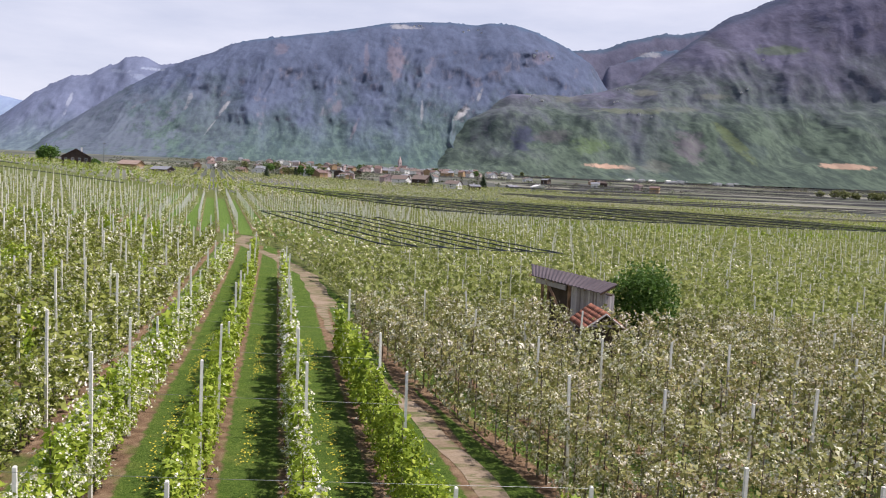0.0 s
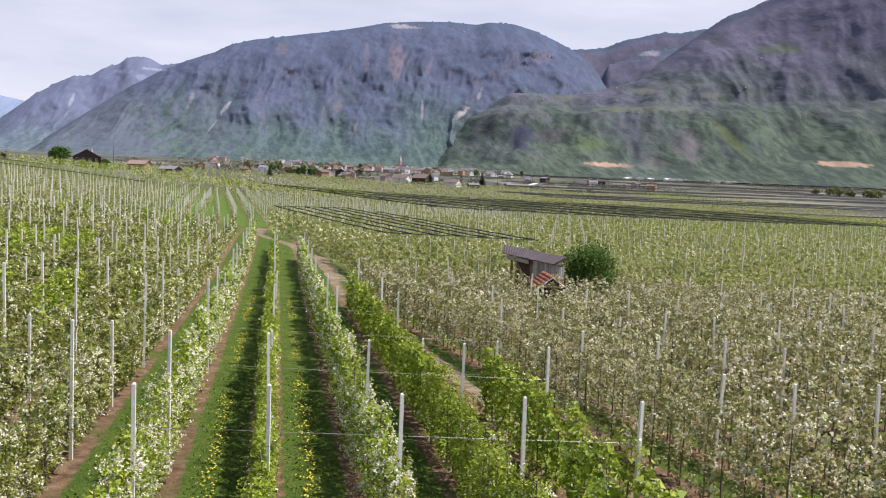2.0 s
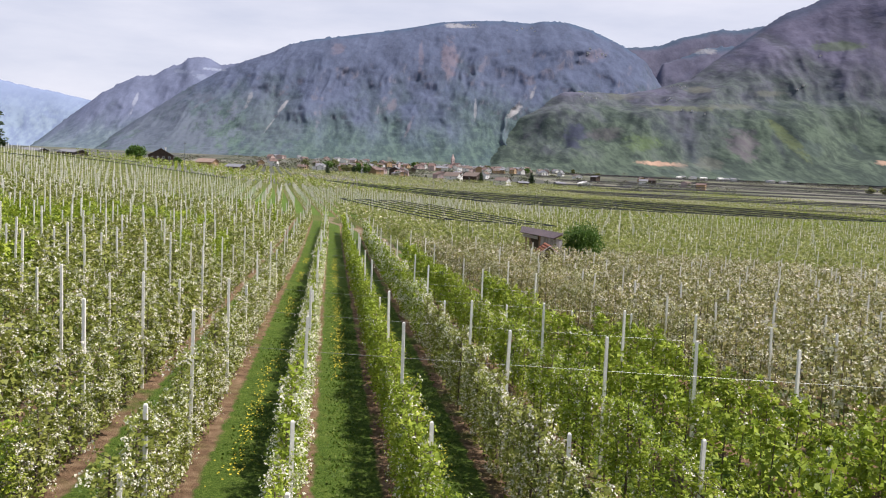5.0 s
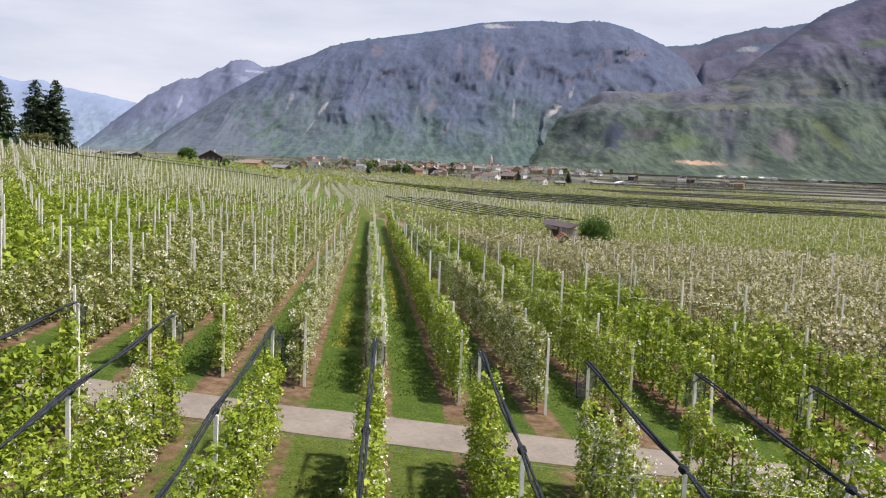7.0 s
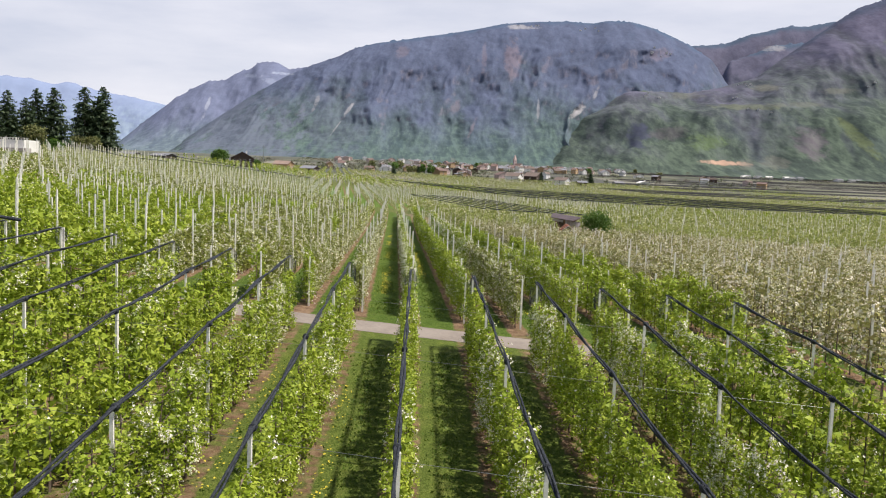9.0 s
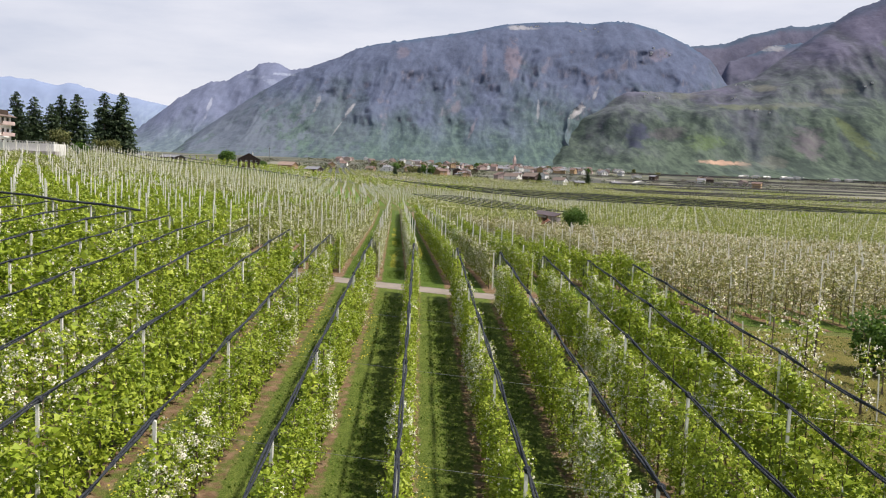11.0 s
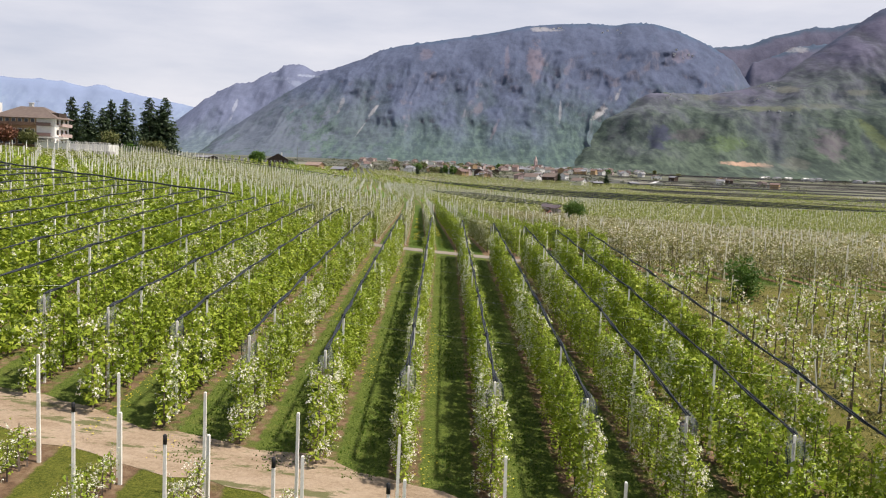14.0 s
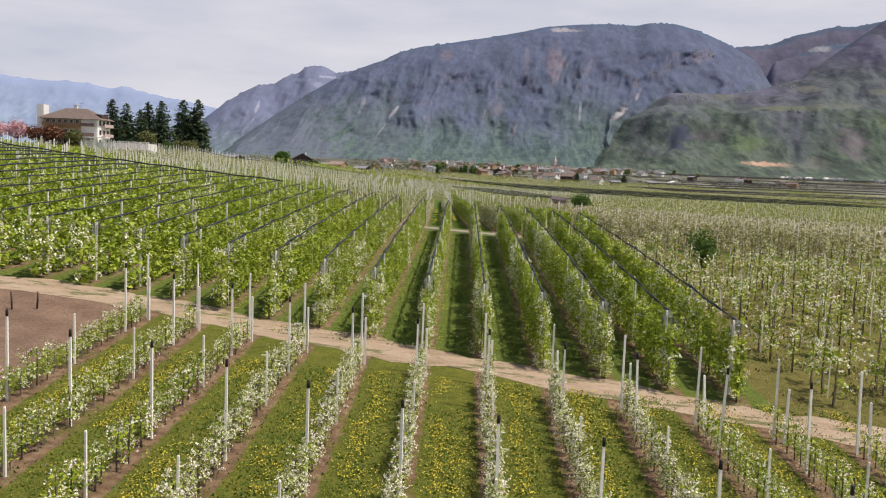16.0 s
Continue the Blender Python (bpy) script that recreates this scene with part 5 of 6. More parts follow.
def shed():
    """Open-sided wooden barn with a brown sheet roof, and a small tiled shed before it."""
    ob = empty("wooden_barn", pose(20.9, 58.7, float(ground_z(20.9, 58.7)), 0, 0, 11.8))
    tagged(ob, "weathered wooden barn with a brown sheet roof among trees", "barn")
    # boards of the closed part
    data = join(box(-0.08, 0.08, -0.025, 0.025, 0, 4.1)).mesh("board", [M_BOARD])
    for i in range(23):
        b = part("board", data, ob)
        b.location, b.rotation_euler = (-1.45, -4.2 + i * 0.195, 0.35 + 0.07 * math.sin(i * 2.3)), (0, 0, radians(90 + 4 * math.sin(i * 1.9)))
    for i in range(4):
        b = part("board", data, ob)
        b.location = (-1.4 + i * 0.19, -4.32, 0.25 + 0.05 * math.cos(i * 1.7))
    one("wall", [box(-1.38, -0.7, -4.25, 0.2, 0, 4.42)], M_DARKWOOD, ob)
    roof = Parts()
    n = 40          # corrugated sheet
    V, F = [], []
    for i in range(n + 1):
        y, yb = -4.6 + 9.9 * i / n, -4.6 + 12.6 * i / n
        dz = 0.03 * (1 if i % 2 else -1)
        V += [(-2.05, y, 4.60 + dz), (-0.75, yb, 5.20 + dz), (-2.05, y, 4.54 + dz), (-0.75, yb, 5.14 + dz)]
    for i in range(n):
        a = i * 4
        F += [(a, a + 1, a + 5), (a, a + 5, a + 4), (a + 2, a + 6, a + 7), (a + 2, a + 7, a + 3), (a, a + 4, a + 6), (a, a + 6, a + 2)]
    roof.add(V, F)
    part("roof", roof.mesh("roof", [M_SHEETROOF]), ob, "brown corrugated sheet roof")
    one("fascia", [box(-1.75, -1.65, 0.6, 5.2, 4.05, 4.40)], M_BOARD, ob, "pale weathered beam")
    for y in (0.5, 4.6):
        one("post", [box(-1.5, -1.32, y, y + 0.18, -0.2, 4.6)], M_BEAM, ob)
        one("post", [box(-0.95, -0.77, y, y + 0.18, -0.2, 4.95)], M_BEAM, ob)
    one("brace", [tube([(-1.55, 0.5, 1.5), (-1.65, 3.6, 4.3)], 0.13, 4)], M_BEAM, ob, "slanting brown brace")
    one("back_wall", [box(-0.85, -0.75, 0.2, 4.8, 0, 4.7)], M_DARKWOOD, ob)
    for y in (-4.5, -2.4, -0.3, 2.0, 4.0, 5.9):
        one("rafter", [tube([(-1.98, y, 4.47), (-0.85, y, 4.99)], 0.06, 4)], M_BEAM, ob)
    # tiled shed
    ann = empty("tiled_shed", pose(18.2, 49.6, float(ground_z(18.2, 49.6)), 0, 0, -4))
    tagged(ann, "small shed with a red tiled gable roof", "shed")
    W, D, H, rise = 1.9, 3.0, 3.1, 0.72
    one("wall", gable_walls(W, D, H, rise), M_DARKWOOD, ann)
    one("roof", gable(W, D, H, rise, 0.35, 0.05), M_TILE, ann)
    tile = join(tube([(0, -0.02, 0), (0, 0.34, 0.02)], (0.12, 0.10), 6)).mesh("roof_tile", [M_ROOFTILE], True)
    run = W / 2
    slope = math.degrees(math.atan2(rise, run))
    for s in (-1, 1):
        for i in range(13):
            for j in range(5):
                o = part("roof_tile", tile, ann)
                t = (j + 0.1) / 5
                o.location = (s * (run + 0.35) * (1 - t), -1.7 + i * 0.272, H + rise - (rise + 0.29) * (1 - t) + 0.09)
                o.rotation_euler = Euler((radians(slope), 0, radians(90 if s > 0 else -90)))
    one("barge_board", [tube([(-1.3, -1.9, 2.9), (0, -1.9, 3.85), (1.3, -1.9, 2.9)], 0.07, 4)], M_BOARD, ann, "pale barge board")
    one("tie_beam", [tube([(-0.95, -1.85, 3.12), (0.95, -1.85, 3.12)], 0.07, 4)], M_BOARD, ann, "pale tie beam")


shed()


def hotel():
    gz = 14.2
    ob = empty("hotel", pose(-148.0, 181, gz))
    tagged(ob, "large ochre and white hotel with brown hipped roof", "hotel")
    W, D, H = 20.0, 11.0, 10.4
    one("wall", [box(-W / 2, W / 2 - 0.02, -D / 2, D / 2, -1, H)], M_OCHRE, ob)
    one("side_wall", [box(W / 2 - 0.02, W / 2 + 0.22, -D / 2 - 0.2, D / 2, -1, H), box(W / 2 - 6.0, W / 2, -D / 2 - 0.22, -D / 2 - 0.02, -1, H)], M_WHITE, ob, "white rendered wall")
    o = 1.7
    V = np.array([(-W / 2 - o, -D / 2 - o, H - 0.1), (W / 2 + o, -D / 2 - o, H - 0.1), (W / 2 + o, D / 2 + o, H - 0.1), (-W / 2 - o, D / 2 + o, H - 0.1),
                  (-W / 2 + 6, -0.6, H + 4.0), (W / 2 - 6, -0.6, H + 4.0), (W / 2 - 6, 0.6, H + 4.0), (-W / 2 + 6, 0.6, H + 4.0)], float)
    F = [(0, 1, 5), (0, 5, 4), (1, 2, 6), (1, 6, 5), (2, 3, 7), (2, 7, 6), (3, 0, 4), (3, 4, 7), (4, 5, 6), (4, 6, 7), (0, 2, 1), (0, 3, 2)]
    one("roof", [(V, np.array(F))], M_BROWNROOF, ob, "brown tiled hipped roof")
    one("dormer", [box(W / 2 - 2.2, W / 2 + 0.5, -3, 3, H + 0.6, H + 2.0)], M_DARKWOOD, ob)
    one("chimney", [box(-1, 0.2, -0.6, 0.6, H + 3.2, H + 5.2), box(-1.15, 0.35, -0.75, 0.75, H + 5.2, H + 5.4)], M_WHITE, ob)
    one("antenna", [tube([(1.5, 0, H + 4), (1.5, 0, H + 6.4)], 0.06, 4), tube([(0.8, 0, H + 6.0), (2.4, 0, H + 6.0)], 0.05, 4)], M_WIRE, ob)
    one("tower", [box(-W / 2 - 3.0, -W / 2 - 0.4, -D / 2 + 1, -D / 2 + 5, -1, H + 4.9)], M_WHITE, ob, "white tower beside the house")
    for f in range(3):
        z = 2.2 + f * 3.5
        for j in range(6):
            window(ob, -W / 2 + 1.6 + j * 2.2, -D / 2 - 0.1, z, 1.2, 1.6, "y", M_WHITE)
        for j in range(3):
            window(ob, W / 2 + 0.3, -D / 2 + 2 + j * 3.3, z, 1.2, 1.6, "x", M_BEAM)
        if f:
            one("balcony", [box(-W / 2, W / 2 - 6.2, -D / 2 - 1.4, -D / 2 - 0.1, z - 1.5, z - 1.3), box(-W / 2, W / 2 - 6.2, -D / 2 - 1.4, -D / 2 - 1.3, z - 1.3, z - 0.35)], M_BEAM, ob, "brown wooden balcony")
            one("balcony", [box(W / 2 - 5.6, W / 2 - 0.6, -D / 2 - 1.5, -D / 2 - 0.25, z - 1.5, z - 1.3), box(W / 2 - 5.6, W / 2 - 0.6, -D / 2 - 1.5, -D / 2 - 1.4, z - 1.3, z - 0.35)], M_TILE, ob, "dark reddish balcony")
            one("balcony", [box(W / 2 + 0.2, W / 2 + 1.5, -D / 2 + 3, D / 2, z - 1.5, z - 1.3), box(W / 2 + 1.4, W / 2 + 1.5, -D / 2 + 3, D / 2, z - 1.3, z - 0.35)], M_ROSE, ob, "reddish balcony")
    one("awning", [box(-1, W / 2 + 5, -D / 2 - 4.0, -D / 2 - 0.3, 3.6, 3.9)], M_WHITE, ob, "white terrace canopy")
    ter = empty("terrace", pose(-129, 171, 12.7))
    tagged(ter, "white walled terrace with a pale balustrade", "terrace")
    one("wall", [box(-13, 12, -1.2, 8, -2, 3.55)], M_WHITE, ter)
    one("coping", [box(-13.2, 12.2, -1.4, -0.9, 3.98, 4.12)], M_WHITE, ter)
    bal = join(tube([(0, 0, 3.55), (0, 0, 3.75), (0, 0, 3.98)], (0.10, 0.17, 0.09), 6)).mesh("baluster", [M_WHITE], True)
    for i in range(32):
        b = part("baluster", bal, ter)
        b.location = (-12.8 + i * 0.8, -1.15, 0)
    one("lower_wall", [box(-2, 14, -5, -1.2, -2, 1.2)], M_SCREE, ter, "stone lower wall")


hotel()

house(-126, 512, 15, 14, 5.5, 4.2, 12, M_DARKWOOD, M_DARKWOOD, "dark timber farmhouse with a broad gable", "farmhouse", 2, 4, True, "farmhouse")
house(-108, 575, 15, 11, 3.6, 2.4, 80, M_OCHRE, M_ORANGEROOF, "long farm building with an orange tiled roof", "farmhouse", 1, 4, False, "farmhouse")
house(-84, 545, 16, 9, 3.0, 1.8, 80, M_DARKWOOD, M_GREYROOF, "low dark barn with a grey roof", "barn", 1, 3, False, "barn")
house(-176, 500, 22, 10, 3.6, 1.6, 85, M_DARKWOOD, M_GREYROOF, "low dark barn with a grey roof", "barn", 1, 3, False, "barn")
house(-205, 520, 16, 10, 3.6, 1.6, 85, M_DARKWOOD, M_GREYROOF, "low dark barn with a grey roof", "barn", 1, 3, False, "barn")
ant = join(tube([(0, 0, 0), (0, 0, 16)], (0.25, 0.12), 5), tube([(-1, 0, 14.5), (1, 0, 14.5)], 0.12, 4)).mesh("antenna_mast", [M_WIRE])
_m = new("antenna_mast", ant)
_m.location = (-113, 520, float(ground_z(-113, 520)))
tagged(_m, "slim metal antenna mast beside the farmhouse", "mast")

# hamlet and village
for x, y, w, d, h, r, turn, wm, rm, lb in (
    (96, 834, 17, 14, 6.0, 3.6, 70, M_WHITE, M_BROWNROOF, "white farmhouse with a broad brown roof"),
    (122, 870, 20, 15, 6.5, 4.0, 60, M_DARKWOOD, M_BROWNROOF, "dark timber farmhouse with a broad brown roof"),
    (145, 812, 16, 12, 4.5, 3.0, 60, M_WHITE, M_BROWNROOF, "white house with a brown roof"),
    (163, 800, 24, 9, 3.2, 1.6, 85, M_DARKWOOD, M_GREYROOF, "long dark barn with a grey roof"),
    (90, 900, 14, 12, 6.0, 3.2, 20, M_ROSE, M_TILE, "rose house with a red roof"),
    (110, 910, 14, 12, 6.0, 3.2, 50, M_WHITE, M_TILE, "white house with a red roof"),
    (215, 860, 30, 9, 3.5, 1.6, 85, M_GREYROOF, M_GREYROOF, "long low grey shed"),
    (240, 850, 11, 10, 5.0, 1.8, 10, M_WHITE, M_WHITE, "small white valley house"),
    (455, 1260, 34, 12, 5.0, 3.0, 85, M_DARKWOOD, M_DARKWOOD, "large dark barn in the valley fields"),
):
    house(x, y, w, d, h, r, turn, wm, rm, lb, cols=3)
for i in range(22):     # houses at the edge of the orchards
    x, y = _rh.uniform(-70, 70), _rh.uniform(940, 1150)
    wm, rm = (M_WHITE, M_ROSE, M_OCHRE)[i % 3], (M_TILE, M_BROWNROOF, M_GREYROOF, M_TILE)[i % 4]
    house(x, y, _rh.uniform(10, 19), _rh.uniform(9, 12), _rh.uniform(3.5, 6.5), _rh.uniform(2, 3.4), _rh.uniform(0, 180), wm, rm, "rendered village house with a tiled roof", cols=2)
for i in range(62):     # village below the mountain
    x, y = _rh.normal(205, 85), _rh.uniform(1520, 1760)
    if math.hypot(x - 189, y - 1600) < 18:
        continue
    wm, rm = (M_WHITE, M_ROSE, M_WHITE, M_OCHRE)[i % 4], (M_TILE, M_BROWNROOF, M_GREYROOF)[i % 3]
    house(x, y, _rh.uniform(10, 18), _rh.uniform(9, 13), _rh.uniform(5, 9), _rh.uniform(2, 4), _rh.uniform(0, 180), wm, rm, "rendered village house with a tiled roof", cols=2)
for i in range(34):     # more houses along the foot of the mountain
    x, y = _rh.uniform(-260, 560), _rh.uniform(1750, 2250)
    house(x, y, _rh.uniform(12, 22), _rh.uniform(9, 13), _rh.uniform(5, 8), _rh.uniform(2, 4), _rh.uniform(0, 180), M_WHITE if i % 2 else M_ROSE, (M_TILE, M_GREYROOF)[i % 2], "rendered village house with a tiled roof", cols=2, floors=1)
for i in range(26):     # sheds below the mountainside
    x, y = 760 + i * 19 + _rh.normal(0, 8), 1950 + _rh.uniform(-60, 60)
    house(x, y, _rh.uniform(14, 26), 12, _rh.uniform(4, 6), 2.0, _rh.uniform(70, 100), M_WHITE, M_GREYROOF if i % 3 else M_WHITE, "long white shed below the mountainside", "storage_shed", 1, 2, False, "shed")


def church(x, y):
    ob = empty("church", pose(x, y, float(ground_z(x, y)), 0, 0, 25))
    tagged(ob, "village church with a slim rose steeple", "church")
    one("nave", gable_walls(12, 24, 9, 6), M_WHITE, ob)
    one("nave_roof", gable(12, 24, 9, 6, 0.6), M_TILE, ob)
    one("steeple", [box(-2.6, 2.6, 12.2, 17.4, -1, 22)], M_ROSE, ob, "rose rendered bell tower")
    V = np.array([(-3, 11.8, 22), (3, 11.8, 22), (3, 17.8, 22), (-3, 17.8, 22), (0, 14.8, 33)], float)
    one("spire", [(V, np.array([(0, 1, 4), (1, 2, 4), (2, 3, 4), (3, 0, 4), (0, 2, 1), (0, 3, 2)]))], M_ROSE, ob, "pointed rose spire")
    for z in (14, 18.5):
        window(ob, 0, 12.1, z, 1.2, 2.0, "y", M_WHITE)
        window(ob, -2.7, 14.8, z, 1.2, 2.0, "x", M_WHITE)


church(189, 1600)


def hill_house(massif, a, sight, w):
    """A small house on a mountainside, at a bearing (degrees) and slope of sight."""
    x, y, z = (float(c) for c in massif.spot(a, sight))
    ob = empty("hillside_house", pose(x, y, z, 0, 0, -a + _rh.uniform(-30, 30)))
    tagged(ob, "small pale house on the wooded mountainside", "house", "houses on the mountainside")
    one("wall", gable_walls(w, w * 0.8, w * 0.45, w * 0.25), M_WHITE, ob)
    one("roof", gable(w, w * 0.8, w * 0.45, w * 0.25, 0.9), M_GREYROOF, ob)


for massif, a, sight, n, da, ds in ((main, 15.6, 0.147, 9, 0.7, 0.005), (right, 15.2, 0.0975, 7, 0.6, 0.003), (right, 21.0, 0.111, 5, 0.5, 0.0015), (right, 19.8, 0.094, 3, 0.8, 0.003), (right, 22.0, 0.083, 3, 1.0, 0.002), (right, 29.5, 0.125, 3, 1.5, 0.02), (main, 6.8, 0.1745, 4, 0.8, 0.001), (main, 11.2, 0.172, 4, 0.9, 0.002)):
    for i in range(n):
        hill_house(massif, a + _rh.uniform(-da, da), sight + _rh.uniform(-ds, ds), _rh.uniform(5, 8.5))

# ---- trees of the place ----
M_FIR = leaf_material("fir_needles", (0.042, 0.068, 0.036), (0.066, 0.098, 0.052), (0.10, 0.13, 0.068), 0.2)
M_BUSH = leaf_material("bush_leaf", (0.055, 0.115, 0.018), (0.095, 0.175, 0.03), (0.15, 0.235, 0.05), 0.35)
M_OLIVE = leaf_material("olive_spring_leaf", (0.12, 0.13, 0.04), (0.18, 0.19, 0.07), (0.25, 0.24, 0.11), 0.25)
M_PINK = leaf_material("pink_blossom", (0.55, 0.25, 0.30), (0.66, 0.38, 0.42), (0.72, 0.48, 0.52), 0.25)
M_RUST = leaf_material("copper_leaf", (0.14, 0.05, 0.035), (0.20, 0.085, 0.05), (0.26, 0.12, 0.07), 0.2)


def fir_meshes(seed, tall, wide):
    rng = np.random.default_rng(seed)
    tr = join(tube([(0, 0, -0.5), (0.1, 0, tall * 0.5), (0, 0, tall * 0.98)], (tall * 0.018, tall * 0.011, 0.03), 7)).mesh("trunk", [M_BARK], True)
    C = []
    for z in np.linspace(tall * 0.07, tall * 0.985, 34):
        r0 = wide * (1 - z / tall) ** 0.55 * rng.uniform(0.8, 1.1)
        nb = max(5, int(15 * (1 - z / tall) + 5))
        for i in range(nb):
            a = rng.uniform(0, 6.28)
            r = r0 * rng.uniform(0.6, 1.12)
            for t in np.linspace(0.2, 1, max(3, int(r * 2.3))):
                C.append((math.cos(a) * r * t + rng.normal(0, 0.12), math.sin(a) * r * t + rng.normal(0, 0.12), z - 0.28 * r * t + 0.12 * r * t * t + rng.normal(0, 0.1)))
    v, f = petals(rng, np.array(C), 0.62, 0.35, False)
    return tr, mesh_of("crown", v, f, [M_FIR])


def fir(x, y, meshes, s, turn, base=None):
    ob = empty("fir_tree", pose(x, y, float(ground_z(x, y)) if base is None else base, 0, 0, turn) @ Matrix.Scale(s, 4))
    tagged(ob, "tall dark green fir with drooping boughs", "tree", "firs by the hotel")
    part("trunk", meshes[0], ob)
    part("crown", meshes[1], ob)


_f1, _f2 = fir_meshes(1, 24, 8.2), fir_meshes(2, 24, 7.4)
for x, y, m, s, turn in ((-129.6, 246, _f1, 1.0, 0), (-123.6, 248, _f2, 1.04, 80), (-126.5, 252, _f2, 0.9, 10), (-136.5, 222, _f2, 0.86, 30), (-131.5, 224, _f1, 0.90, 140),
                         (-141.5, 212, _f1, 0.78, 200), (-145, 206, _f2, 0.82, 260), (-137.5, 216, _f1, 0.70, 300)):
    fir(x, y, m, s, turn)
for x, y, s in ((-28, 700, 0.42), (-6, 860, 0.45), (178, 830, 0.62), (25, 1000, 0.5), (128, 850, 0.5)):
    fir(x, y, _f2, s, x)


def round_tree(name, x, y, tall, wide, mat, seed, label, leaves=2600, size=0.16, stem=0.25, lump=0.35):
    """A tree with a forked trunk and an uneven crown of separate leaves."""
    rng = np.random.default_rng(seed)
    ob = empty(name, pose(x, y, float(ground_z(x, y))))
    tagged(ob, label, "tree")
    bark = Parts()
    low = tall * stem
    tips = []
    bark.add(*tube([(0, 0, -0.2), (0.05, 0.02, low * 0.6), (0, 0.05, low)], (tall * 0.03, tall * 0.024, tall * 0.02), 7))
    for i in range(9):
        a, u = i * 2.4 + rng.uniform(-0.3, 0.3), rng.uniform(0.35, 1)
        tip = np.array([math.cos(a) * wide * 0.75 * u, math.sin(a) * wide * 0.75 * u, low + (tall - low) * rng.uniform(0.35, 0.9)])
        mid = tip * (0.45, 0.45, 0.0) + (0, 0, low + (tip[2] - low) * 0.55)
        bark.add(*tube([(0, 0.05, low * 0.9), mid, tip], (tall * 0.014, tall * 0.009, tall * 0.003), 5))
        tips.append(tip)
    part("trunk", bark.mesh("trunk", [M_BARK], True), ob)
    tips = np.array(tips + [t * (0.5, 0.5, 1) for t in tips])
    d = rng.normal(size=(leaves, 3))
    d /= np.linalg.norm(d, axis=1)[:, None]
    rr = rng.uniform(0.3, 1.0, leaves) ** 0.45
    bumps = np.array([1 + lump * noise.noise(Vector(q * 2.2) + Vector((seed, 0, 0))) for q in d])
    shell = d * (rr * bumps)[:, None] * (wide, wide, (tall - low) * 0.52) + (0, 0, low + (tall - low) * 0.5)
    near_tip = tips[rng.integers(0, len(tips), leaves)] + rng.normal(0, wide * 0.22, (leaves, 3))
    pick = rng.random(leaves) < 0.7
    C = np.where(pick[:, None], shell, near_tip)
    v, f = petals(rng, C, size, 0.1, True)
    part("crown", mesh_of("crown", v, f, [mat]), ob)
    return ob


round_tree("round_tree", 24.0, 56.5, 6.3, 2.45, M_BUSH, 3, "dense round green tree beside the barn", 7000, 0.13, 0.08, 0.5)
round_tree("shrub", 22.0, -49.6, 3.5, 1.5, M_BUSH, 5, "leafy green shrub on the open plot", 1900, 0.13, 0.02, 0.6)
round_tree("shrub", 27.2, 55.0, 3.2, 1.6, M_OLIVE, 6, "low olive shrub beside the round tree", 900, 0.15, 0.1, 0.5)
round_tree("round_tree", -141, 510, 10, 6.0, M_BUSH, 7, "broad dark tree beside the farmhouse", 1800, 0.6, 0.15)
round_tree("round_tree", -116, 512, 5, 3.0, M_BUSH, 8, "small tree between the farm buildings", 600, 0.5, 0.15)
for i, (x, y, t, w, mt, lb) in enumerate(((-122, 232, 6, 4.0, M_OLIVE, "pale spring shrub below the firs"), (-126.5, 230, 5, 3.0, M_OLIVE, "pale spring shrub below the firs"), (-117, 190, 4, 2.6, M_BUSH, "green garden shrub by the terrace"),
                                          (-150, 166, 6.5, 4.2, M_RUST, "copper-leaved garden tree before the hotel"), (-155, 164, 5.5, 3.4, M_RUST, "copper-leaved garden tree before the hotel"), (-143.5, 168, 5.5, 3.2, M_OLIVE, "olive garden tree before the hotel"),
                                          (-168, 176, 7, 5.0, M_PINK, "pink blossoming ornamental tree"), (-178, 178, 7, 5.2, M_PINK, "pink blossoming ornamental tree"), (-188, 180, 6, 5.0, M_PINK, "pink blossoming ornamental tree"), (-135, 215, 8, 4.5, M_OLIVE, "olive tree among the firs"))):
    round_tree("garden_tree", x, y, t, w, mt, 20 + i, lb, 1300, 0.38, 0.18, 0.4)
for i in range(22):      # trees among the village houses
    x, y = (_rh.uniform(-100, 130), _rh.uniform(900, 1180)) if i < 7 else (_rh.uniform(0, 480), _rh.uniform(1450, 1800))
    round_tree("valley_tree", x, y, _rh.uniform(7, 13), _rh.uniform(4, 9), M_OLIVE if i % 3 else M_BUSH, 60 + i, "spreading tree among the valley houses", 260, 1.3, 0.12, 0.5)
for i in range(10):
    round_tree("valley_tree", 760 + i * 9 + _rh.normal(0, 9), 1130 + _rh.normal(0, 20), _rh.uniform(8, 13), _rh.uniform(6, 10), M_OLIVE, 130 + i, "spreading tree in the valley fields", 260, 1.4, 0.1, 0.5)

# ---- netted orchards of the valley ----


